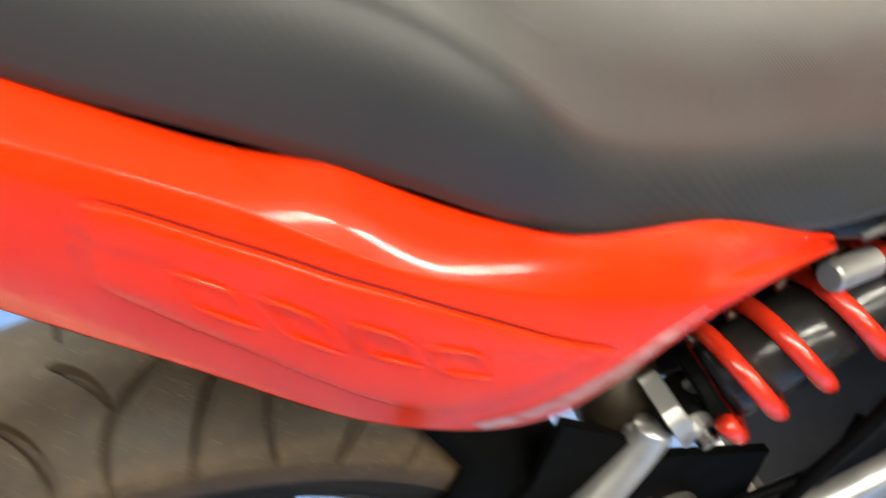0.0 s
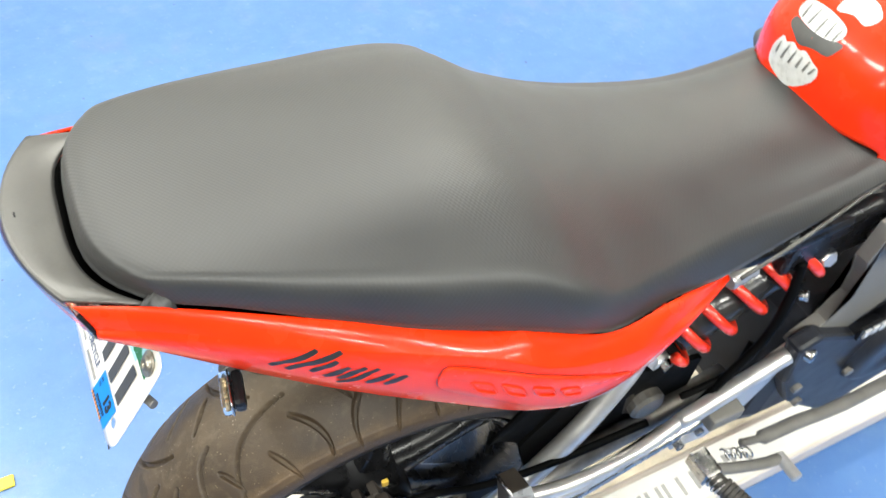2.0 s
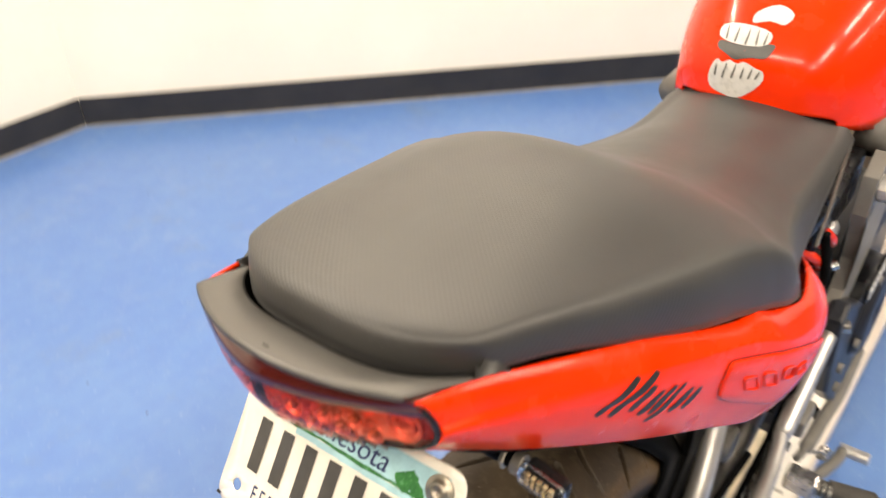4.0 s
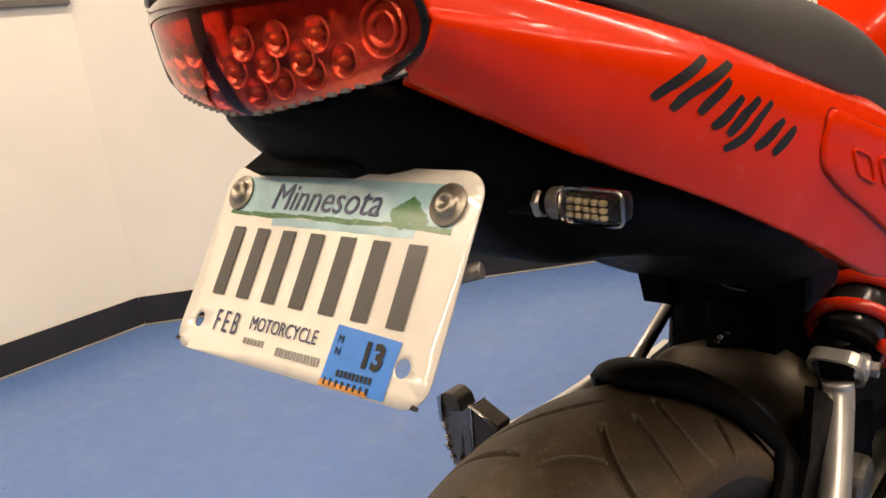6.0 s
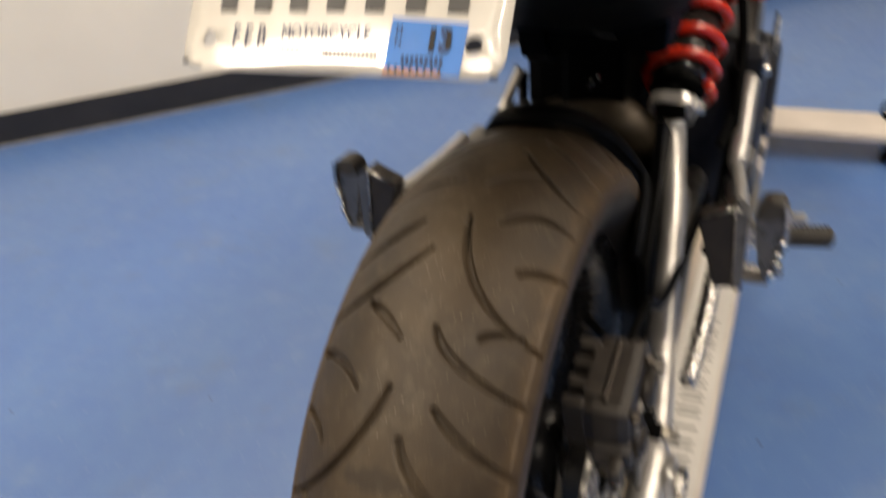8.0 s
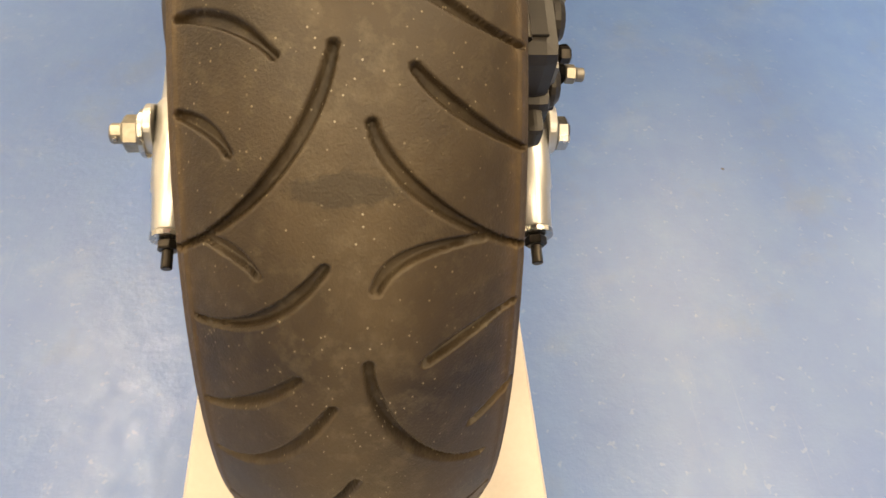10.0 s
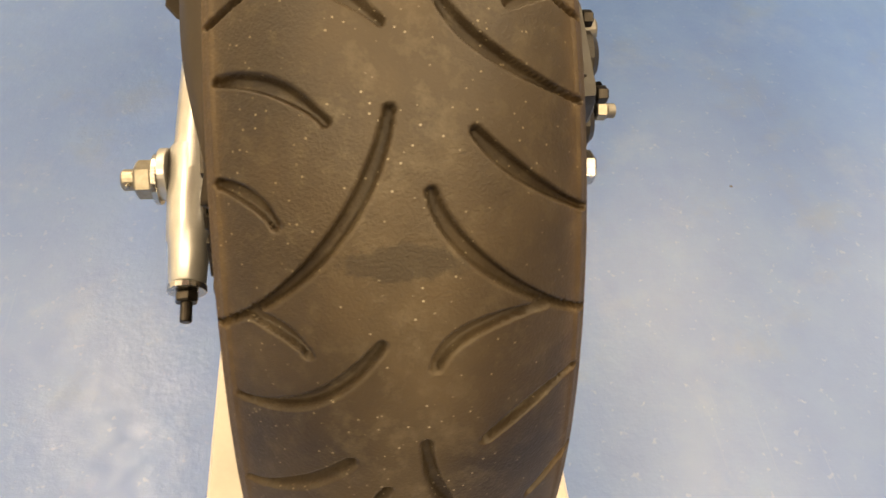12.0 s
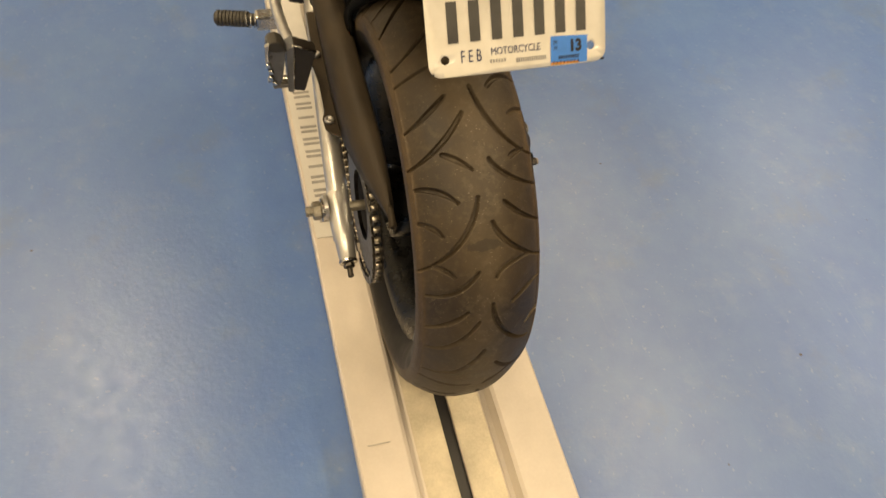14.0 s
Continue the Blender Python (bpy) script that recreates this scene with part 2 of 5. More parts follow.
SILVER = worn("silver_paint", (0.58, 0.565, 0.54), 0.34, 0.75, var=0.12, scale=35, fine=500, relief=0.03)
STEEL = worn("bare_steel", (0.50, 0.48, 0.45), 0.26, 1.0, var=0.25, scale=60, fine=700, relief=0.04)
BRASS = worn("yellowed_nut", (0.33, 0.30, 0.25), 0.40, 0.85, var=0.3, scale=90)
DULL = worn("dull_cast_metal", (0.22, 0.205, 0.185), 0.5, 0.7, var=0.3, scale=45)
BRIDGE = worn("brown_cast_alloy", (0.055, 0.042, 0.028), 0.45, 0.5, var=0.4, scale=25)
CALP = worn("dusty_caliper_paint", (0.024, 0.019, 0.015), 0.5, 0.1, var=0.45, scale=60)
# black rubber, with the shade beside the wheel put into its colour
SIDEW = worn("shaded_sidewall_rubber", (0.013, 0.0115, 0.0105), 0.5, var=0.3, scale=30)
for m in (SIDEW, GUARDP, NAVY, GREYF):
    m.node_tree.nodes["Principled BSDF"].inputs["Specular IOR Level"].default_value = 0.16
CHAIN = worn("oily_chain", (0.045, 0.038, 0.032), 0.35, 0.8, var=0.4, scale=120)
ROLLER = worn("chain_roller", (0.42, 0.37, 0.31), 0.3, 0.9, var=0.3, scale=150)
COILR = worn("red_spring_paint", (0.66, 0.030, 0.010), 0.28, var=0.12, scale=30, coat=0.5, relief=0.04)
PEGB = worn("blue_grey_peg_paint", (0.105, 0.110, 0.120), 0.30, 0.4, var=0.3, scale=45)
PEGR = worn("grey_peg_rubber", (0.045, 0.040, 0.034), 0.6, var=0.3, scale=60)
DAMPER = worn("damper_black", (0.018, 0.018, 0.019), 0.22, var=0.3, scale=40)
SLEEVE = worn("grey_damper_sleeve", (0.03, 0.029, 0.028), 0.2, 0.2, var=0.2, scale=60)
REFLEC = worn("lamp_reflector", (0.95, 0.72, 0.64), 0.20, 0.7, var=0.3, scale=180, fine=900)
CLEARLED = worn("lamp_reflector_silver", (0.46, 0.36, 0.22), 0.18, 0.6, var=0.3, scale=250)
LENSR, LENSC = make_lens("red_lens", (1.0, 0.042, 0.020)), make_lens("clear_lens", (0.95, 0.94, 0.90))
SKYB = worn("plate_sky_blue", (0.33, 0.55, 0.60), 0.2, var=0.15, scale=70, relief=0)
TREEG = worn("plate_green", (0.035, 0.16, 0.05), 0.25, var=0.3, scale=200, relief=0)
STICKB = worn("sticker_blue", (0.012, 0.20, 0.66), 0.38, var=0.08, scale=90, relief=0)
ORANGE = worn("sticker_orange", (0.55, 0.22, 0.04), 0.3, var=0.3, scale=200, relief=0)
YELLOW = worn("yellow_paint", (0.80, 0.62, 0.04), 0.4, var=0.1, scale=30)
GREYDEC = worn("grey_decal_ink", (0.10, 0.098, 0.09), 0.35, var=0.2, scale=90, relief=0)
BONE = worn("white_decal", (0.54, 0.535, 0.52), 0.3, var=0.1, scale=90, relief=0)
SMOKE = worn("smoked_red_lens", (0.055, 0.006, 0.004), 0.08, var=0.1, scale=60, relief=0, coat=0.6)
REDDARK = worn("seam_red", (0.20, 0.008, 0.004), 0.4, var=0.2, scale=80, relief=0)
SCUFFGLINT = worn("scuffed_edge_glint", (0.42, 0.36, 0.35), 0.45, var=0.4, scale=140, fine=900, dark=(0.30, 0.05, 0.03))
AMBER = worn("yellow_mark", (0.62, 0.40, 0.05), 0.4, var=0.2, scale=80)


# ---- shape helpers
def soften(ob, width, segments=2):
    """Rounds an object's sharp edges."""
    m = ob.modifiers.new("bevel", "BEVEL")
    m.width, m.segments, m.limit_method, m.angle_limit = width, segments, "ANGLE", radians(35)
    return ob


def part(name, bm, material, parent=None, label="", smooth=False):
    """Links a bmesh as one mesh object under a thing or a part."""
    me = bpy.data.meshes.new(name)
    bmesh.ops.recalc_face_normals(bm, faces=bm.faces)
    bm.to_mesh(me)
    bm.free()
    me.materials.append(material)
    if smooth:
        me.polygons.foreach_set("use_smooth", [True] * len(me.polygons))
    ob = new(name, me)
    ob.parent = parent
    return tagged(ob, label)


def share(name, ob, m, parent=None):
    """A piece that shares ob's mesh, at the pose m."""
    o = new(name, ob.data)
    o.matrix_basis = m
    o.parent = parent or ob.parent
    return o


def box(a, b, bev=0.0, m=None):
    bm = bmesh.new()
    k = Matrix.Translation([(p + q) / 2 for p, q in zip(a, b)]) @ Matrix.Diagonal([abs(q - p) for p, q in zip(a, b)] + [1])
    bmesh.ops.create_cube(bm, size=1, matrix=(m @ k) if m else k)
    if bev:
        bmesh.ops.bevel(bm, geom=list(bm.edges), offset=bev, segments=2, affect="EDGES", profile=0.6)
    return bm


def cm(keys, t):
    """Catmull-Rom through the rows of keys; t runs from 0 to the last index."""
    i = min(int(t), len(keys) - 2)
    f = t - i
    p = [np.array(keys[max(0, min(len(keys) - 1, i + k))], float) for k in (-1, 0, 1, 2)]
    return 0.5 * (2 * p[1] + (p[2] - p[0]) * f + (2 * p[0] - 5 * p[1] + 4 * p[2] - p[3]) * f * f + (3 * p[1] - p[0] - 3 * p[2] + p[3]) * f ** 3)


def smooth_path(keys, n=8):
    return [Vector(cm(keys, i / n)) for i in range((len(keys) - 1) * n + 1)]


def add_tube(bm, path, r, seg=14, caps=True):
    """Sweeps a round tube along the path; r is one radius or one for each point."""
    path = [Vector(p) for p in path]
    rad = r if isinstance(r, (list, tuple)) else [r] * len(path)
    rings, up = [], None
    for i, p in enumerate(path):
        d = (path[min(i + 1, len(path) - 1)] - path[max(i - 1, 0)]).normalized()
        if up is None:
            up = d.orthogonal().normalized()
        up = (up - d * up.dot(d)).normalized()
        side = d.cross(up)
        rings.append([bm.verts.new(p + (up * math.cos(a) + side * math.sin(a)) * rad[i]) for a in (2 * PI * k / seg for k in range(seg))])
    for a, b in zip(rings, rings[1:]):
        for k in range(seg):
            bm.faces.new((a[k], a[(k + 1) % seg], b[(k + 1) % seg], b[k]))
    if caps:
        bm.faces.new(rings[0][::-1])
        bm.faces.new(rings[-1])
    return bm


def tube(path, r, seg=14):
    return add_tube(bmesh.new(), path, r, seg)


def rod(a, b, r0, r1=None, seg=18, bev=0.0):
    """A round bar with chamfered ends."""
    a, b = Vector(a), Vector(b)
    r1 = r0 if r1 is None else r1
    c = bev or min(r0, r1, (b - a).length / 2) * 0.18
    d = (b - a).normalized() * c
    return tube([a, a + d, b - d, b], [r0 - c, r0, r1, r1 - c], seg)


def hexbolt(a, b, r, seg=6):
    return rod(a, b, r, r, seg, r * 0.15)


def lathe(profile, seg=96, axis="Y", closed=True):
    """Turns a profile of (along, radius) round the axis."""
    bm = bmesh.new()
    rings = []
    for k in range(seg):
        c, s = math.cos(2 * PI * k / seg), math.sin(2 * PI * k / seg)
        rings.append([bm.verts.new((r * s, y, r * c) if axis == "Y" else (r * s, r * c, y)) for y, r in profile])
    n = len(profile)
    for k in range(seg):
        a, b = rings[k], rings[(k + 1) % seg]
        for j in range(n if closed else n - 1):
            bm.faces.new((a[j], b[j], b[(j + 1) % n], a[(j + 1) % n]))
    return bm


def grid(rows, close=False):
    """A sheet of quads through rows of points."""
    bm = bmesh.new()
    vs = [[bm.verts.new(p) for p in row] for row in rows]
    for a, b in zip(vs, vs[1:]):
        for j in range(len(a) if close else len(a) - 1):
            k = (j + 1) % len(a)
            bm.faces.new((a[j], a[k], b[k], b[j]))
    return bm


def prism(outline, fn, t):
    """A slab over a flat outline of (a, b): fn(a, b, h) gives the place at height h, from 0 to t."""
    bm = bmesh.new()
    lo = [bm.verts.new(fn(a, b, 0)) for a, b in outline]
    hi = [bm.verts.new(fn(a, b, t)) for a, b in outline]
    bm.faces.new(hi)
    bm.faces.new(lo[::-1])
    for i in range(len(lo)):
        j = (i + 1) % len(lo)
        bm.faces.new((lo[i], lo[j], hi[j], hi[i]))
    bmesh.ops.triangulate(bm, faces=[f for f in bm.faces if len(f.verts) > 4])
    return bm


def solid(ob, t, offset=-1):
    mod = ob.modifiers.new("thickness", "SOLIDIFY")
    mod.thickness, mod.offset = t, offset
    return ob


def round_rect(w, h, r, n=6):
    pts = []
    for cx, cy, a0 in ((w / 2 - r, h / 2 - r, 0), (-w / 2 + r, h / 2 - r, 90), (-w / 2 + r, -h / 2 + r, 180), (w / 2 - r, -h / 2 + r, 270)):
        for k in range(n + 1):
            a = radians(a0 + 90 * k / n)
            pts.append((cx + r * math.cos(a), cy + r * math.sin(a)))
    return pts


def letters(name, text, size, m, material, parent, bold=0.0, squeeze=1.0, depth=0.0003, slant=0.0):
    """Lettering as a flat mesh, its middle at the pose m."""
    cu = bpy.data.curves.new(name, "FONT")
    cu.body, cu.size, cu.align_x, cu.align_y = text, size, "CENTER", "CENTER"
    cu.offset, cu.extrude, cu.resolution_u, cu.shear = bold, depth, 3, slant
    tmp = bpy.data.objects.new(name, cu)
    me = bpy.data.meshes.new_from_object(tmp)
    bpy.data.objects.remove(tmp)
    me.transform(m @ Matrix.Diagonal((squeeze, 1, 1, 1)))
    me.materials.clear()
    me.materials.append(material)
    ob = new(name, me)
    ob.parent = parent
    return ob


# ---- the room
def slab(name, a, b, material, label=""):
    return tagged(part(name, box(a, b), material, None, label), kind="structure")


slab("floor", (-5, -5, -0.1), (5, 2.62, 0), FLOOR, "glossy blue painted concrete floor with pale scuffs")
slab("ceiling", (-5, -5, ROOM_H), (5, 2.62, ROOM_H + 0.1), CEILP, "plain off-white ceiling above the workshop")
CORNER = Vector((0.90, 2.50, 0))
FAR = Vector((4.6, 2.50 - 3.7 * 0.97, 0))
slab("wall_north", (-5, 2.50, 0), (0.90, 2.62, ROOM_H), WALLP, "cream white painted wall with black skirting")
# unseen walls close the room; their dark paint holds the fill down
slab("wall_west", (-5.1, -5, 0), (-5, 2.62, ROOM_H), DIMWALL, "plain dark wall out of view, toned down to cut bounced light")
slab("wall_south", (-5, -5.1, 0), (5, -5, ROOM_H), DIMWALL, "plain dark wall out of view, toned down to cut bounced light")
slab("wall_east", (5, -5, 0), (5.1, 2.62, ROOM_H), DIMWALL, "plain dark wall out of view, toned down to cut bounced light")


def along_wall(name, p, q, inner, t, z0, z1, material, label, bev=0.0):
    """A straight slab between two floor points, its inner face set off by inner, its thickness t outwards."""
    d = (q - p).normalized()
    n = Vector((-d.y, d.x, 0))
    m = Matrix(((d.x, n.x, 0, p.x), (d.y, n.y, 0, p.y), (0, 0, 1, 0), (0, 0, 0, 1)))
    bm = box((0, -inner, z0), ((q - p).length, -inner + t, z1), bev, m)
    return tagged(part(name, bm, material, None, label), kind="structure")


along_wall("wall_north_east", CORNER, FAR, 0, 0.12, 0, ROOM_H, WALLP, "cream white painted wall running off diagonally")
along_wall("baseboard", Vector((-5, 2.5, 0)), CORNER + Vector((-0.002, 0, 0)), 0.008, 0.006, 0.006, 0.112, BASEB, "black vinyl skirting along the white wall", 0.002)
along_wall("baseboard", CORNER + Vector((0.003, -0.004, 0)), FAR, 0.008, 0.006, 0.006, 0.112, BASEB, "black vinyl skirting along the diagonal wall", 0.002)
along_wall("trim", Vector((-5, 2.5, 0)), CORNER + Vector((-0.004, 0, 0)), 0.013, 0.011, 0.001, 0.006, CAULK, "thin grey sealant line under the skirting", 0.001)
along_wall("trim", CORNER, FAR, 0.013, 0.011, 0.001, 0.006, CAULK, "thin grey sealant line under the skirting", 0.001)
along_wall("trim", Vector((-5, 2.5, 0)), CORNER + Vector((-0.003, 0, 0)), 0.02, 0.018, 1.165, 1.19, GREYF, "narrow grey rail fixed along the wall", 0.003)


def strip_light():
    lamp = tagged(new("ceiling_light"), "white strip light under the ceiling", "ceiling light", "ceiling lights")
    part("housing", box((-0.65, -0.10, -0.05), (0.65, 0.10, 0), 0.012), CEILP, lamp)
    part("end_cap", box((-0.665, -0.10, -0.05), (-0.652, 0.10, 0), 0.004), SILVER, lamp)
    return lamp


first = strip_light()
first.matrix_basis = pose(*LAMP_PLACES[0][:2], ROOM_H, 0, 0, LAMP_PLACES[0][2])
for x, y, turn in LAMP_PLACES[1:]:
    copy_thing(first, pose(x, y, ROOM_H, 0, 0, turn))
for x, y, turn in LAMP_PLACES:
    data = bpy.data.lights.new("strip", "AREA")
    data.shape, data.size, data.size_y = "RECTANGLE", 1.2, 0.16
    data.energy, data.color = LAMP_WATTS, (1.0, 0.95, 0.88)
    new("strip_lamp", data).matrix_basis = pose(x, y, ROOM_H - 0.07, 0, 0, turn)

# ---- the display rail on castors
stand = tagged(new("display_stand"), "cream painted steel display rail with a wheel trough on castors", "display stand")
RT = 0.085
TROUGH = AZ - 0.312


def rail_section(x):
    w = [(-0.163, 0.018), (-0.165, RT - 0.004), (-0.162, RT), (-0.086, RT - 0.006), (-0.080, RT - 0.010), (-0.074, TROUGH + 0.003), (-0.068, TROUGH - 0.001)]
    w += [(-0.013, TROUGH - 0.001), (-0.012, TROUGH - 0.012), (0.012, TROUGH - 0.012), (0.013, TROUGH - 0.001)]
    w += [(-y, z) for y, z in w[:7]][::-1]
    w += [(0.155, 0.018), (0.155, 0.034), (-0.155, 0.034), (-0.155, 0.018)]
    return [(x, y - 0.003, z) for y, z in w]


bm = grid([rail_section(x) for x in (-1.30, -0.9, -0.5, 0, 0.5, 1.0, 1.5, 1.95)], True)
part("rail", bm, RAILP, stand, "cream painted steel channel")
part("trough_liner", box((-1.29, -0.067, TROUGH - 0.0005), (1.9, -0.0125, TROUGH)), RAILD, stand, "scuffed tan trough floor")
part("trough_liner", box((-1.29, 0.0095, TROUGH - 0.0005), (1.9, 0.061, TROUGH)), RAILD, stand, "scuffed tan trough floor")
part("slot", box((-1.29, -0.0115, TROUGH - 0.0115), (1.9, 0.0085, TROUGH - 0.009)), BASEB, stand, "dark slot along the trough")
for y0, y1, x0, x1 in ((-0.161, -0.088, 0.20, 1.10), (0.084, 0.156, 0.16, 1.10)):
    s = part("sticker", box((x0, y0, RT - 0.0045), (x1, y1, RT + 0.0006)), STICK, stand, "white adhesive strip with grey lettering")
    # the lettering is a trade name: plain bars stand for it
    for i in range(13):
        xa = x0 + 0.03 + i * 0.036
        ya = (y0 + y1) / 2 + (0.006 if y0 > 0 else -0.004)
        for dx in (0.0, 0.014) if i % 4 else (0.007,):
            part("print_bar", box((xa + dx, ya - 0.017, RT + 0.0006), (xa + dx + 0.007, ya + 0.017, RT + 0.0012)), GREYINK, s)
for x, y in ((0.90, -0.122), (1.034, -0.139)):
    part("rail_bolt", hexbolt((x, y, RT - 0.004), (x, y, RT + 0.014), 0.016), BLACKP, stand, "black bolt head on the rail")
# scratch and paint step on the flange
part("scratch", box((-0.272, 0.105, RT - 0.0002), (-0.2702, 0.142, RT + 0.0004)), CAULK, stand, "grey scratch across the paint")


def crossbar(x):
    bar = part("crossbar", box((x - 0.085, -0.53, 0.062), (x + 0.085, 0.53, 0.082), 0.004), RAILP, stand, "flat cream painted steel crossbar")
    for y in (-0.455, 0.455):
        part("castor_wheel", lathe([(-0.012, 0.008), (-0.012, 0.026), (-0.009, 0.030), (0.009, 0.030), (0.012, 0.026), (0.012, 0.008)], 28), BLACKP, bar, "black rubber castor wheel", True).location = (x - 0.055, y, 0.030)
        part("castor_fork", box((x - 0.075, y - 0.020, 0.036), (x - 0.035, y + 0.020, 0.062), 0.004), STEEL, bar, "zinc plated castor fork")
        ring = [Vector((x + 0.03, y - 0.01 + 0.026 * math.cos(a), 0.108 + 0.026 * math.sin(a))) for a in (2 * PI * k / 24 for k in range(25))]
        part("tie_down_ring", tube(ring, 0.006, 10), BLACKP, bar, "black steel tie-down ring", True)


crossbar(1.70)
crossbar(-1.20)

# ---- a yellow floor post behind the motorcycle
post = tagged(new("marker_post"), "yellow painted floor marker strip", "floor marker")
part("strip", box((-0.62, 0.385, 0.0), (-0.51, 0.408, 0.006), 0.002), YELLOW, post)

# ---- the motorcycle, in coordinates from the rear axle: x forward, y to its left side
bike = tagged(new("motorcycle"), "red and black sports motorcycle standing on the rail", "motorcycle")
bike.location = (0, 0, AZ)


def S(side, p):
    return (p[0], p[1] * side, p[2])


# rear tyre: grooves cut as real depth; each row is start, middle and end of a groove as angle and offset in mm
GROOVES_L = [
    (17.6, 25, 21, 49, 23.6, 74), (22.2, 9, 28.5, 39, 33, 77), (31, 40, 33, 23, 35.3, 8), (38, 73, 39.3, 50, 42.2, 30),
    (46.4, 74, 47.7, 60, 49.7, 51), (41.5, 6, 50.6, 29, 58.7, 78), (57.1, 63, 58, 50, 59.6, 41), (58.6, 12, 63.4, 40, 65.4, 72),
    (69, 26, 72.7, 49, 75.7, 73), (72, 11, 79.5, 42, 83.4, 72), (8.7, 12, 9.6, 45, 10.4, 74), (-8.2, 1.5, 0, 32, 5, 73)]
GROOVES_R = [
    (15.9, -8, 26.8, -31, 32.3, -77), (22.7, -53, 21, -67, 20, -79), (33.3, -43, 32.2, -52, 31.2, -66), (33.3, -14, 37.3, -35, 40, -76),
    (43.1, -27, 46.3, -47, 49.3, -77), (47.3, -9, 52.7, -29, 58.8, -78), (60.5, -10, 57.7, -25, 57, -58), (67.7, -32, 65.7, -53, 64.6, -75),
    (77.2, -57, 76, -71, 75, -78), (9.3, -9, 6.4, -23, 4.2, -40), (67.3, -6, 75.7, -21, 84, -65), (-2.1, -18, 4.2, -50, 5.7, -79), (16.1, -31, 12.2, -54, 11.8, -76)]


# the crown under the hugger, where the pattern turns over
GROOVES_TOP = [(-7.7, -28, -5.2, -50, -3, -79), (-15.3, -23, -12.3, -50, -12.5, -78), (-25, -50, -23, -62, -20.5, -79), (-20, 28, -15, 48, -9, 74), (-30, 12, -24, 44, -20, 74)]


def tyre_mesh():
    na, nw = 2160, 150
    ys = np.linspace(-0.0805, 0.0805, nw)
    ang = np.arange(na) * 360.0 / na
    A, Y = np.meshgrid(ang, ys, indexing="ij")
    rad = 0.312 - 0.036 * np.abs(Y / 0.078) ** 2.2
    # worn flat in the middle, a small lip at each tread edge
    rad -= 0.0012 * np.exp(-(Y / 0.022) ** 2)
    rad += 0.0012 * np.exp(-((np.abs(Y) - 0.0765) / 0.0012) ** 2)
    depth = np.zeros_like(A)
    # the tread repeats round the wheel
    cuts = [(a0 + q, y0, am + q, ym, a1 + q, y1) for q in (0, 90, 180) for a0, y0, am, ym, a1, y1 in GROOVES_L + GROOVES_R]
    cuts += [(a0 + 270, y0, am + 270, ym, a1 + 270, y1) for a0, y0, am, ym, a1, y1 in GROOVES_L + GROOVES_R if max(a0, a1) < 60] + GROOVES_TOP
    for a0, y0, am, ym, a1, y1 in cuts:
        ka, ky = 2 * am - (a0 + a1) / 2, 2 * ym - (y0 + y1) / 2
        rows = np.arange(int((min(a0, am, a1) - 2.5) * na / 360), int((max(a0, am, a1) + 2.5) * na / 360)) % na
        local, yy = A[rows], Y[rows]
        best = np.full(local.shape, 9.0)
        for s in np.linspace(0, 1, 42):
            ga = a0 * (1 - s) ** 2 + 2 * ka * s * (1 - s) + a1 * s * s
            gy = (y0 * (1 - s) ** 2 + 2 * ky * s * (1 - s) + y1 * s * s) / 1000
            da = (local - ga + 180) % 360 - 180
            w = 0.0025 * (0.62 + 0.5 * math.sin(PI * min(1, 0.12 + s)))
            best = np.minimum(best, np.hypot(np.radians(da) * 0.30, yy - gy) / w)
        cut = np.clip(1.32 - best, 0, 0.5) / 0.5
        depth[rows] = np.maximum(depth[rows], cut * cut * (3 - 2 * cut))
    rad -= 0.0066 * depth
    X, Z = -np.sin(np.radians(A)) * rad, np.cos(np.radians(A)) * rad
    co = np.stack([X, Y - 0.0015, Z], -1)
    # sidewalls and bead
    side = []
    for y, r in ((0.0815, 0.268), (0.0815, 0.258), (0.079, 0.246), (0.072, 0.232), (0.064, 0.222), (0.058, 0.216), (0.052, 0.212)):
        side.append((y, r))
    cols = []
    for sgn in (-1, 1):
        for y, r in side:
            cols.append(np.stack([-np.sin(np.radians(ang)) * r, np.full(na, sgn * y - 0.0015), np.cos(np.radians(ang)) * r], -1))
    left = np.stack(cols[:7][::-1], 1)
    right = np.stack(cols[7:], 1)
    full = np.concatenate([left, co, right], 1)
    n = full.shape[1]
    i = np.arange(na)[:, None] * n
    j = np.arange(n - 1)[None, :]
    i2 = ((np.arange(na) + 1) % na)[:, None] * n
    faces = np.stack([i + j, i + j + 1, i2 + j + 1, i2 + j], -1).reshape(-1, 4)
    me = bpy.data.meshes.new("tyre")
    me.from_pydata(full.reshape(-1, 3).tolist(), [], faces.tolist())
    me.polygons.foreach_set("use_smooth", [True] * len(me.polygons))
    me.materials.append(RUBBER)
    me.materials.append(SIDEW)
    # lower sidewalls take the darker, shaded copy of the rubber
    wall = np.zeros((na, n - 1), dtype=np.int32)
    wall[:, :5] = wall[:, -5:] = 1
    me.polygons.foreach_set("material_index", wall.reshape(-1).tolist())
    me.update()
    return me


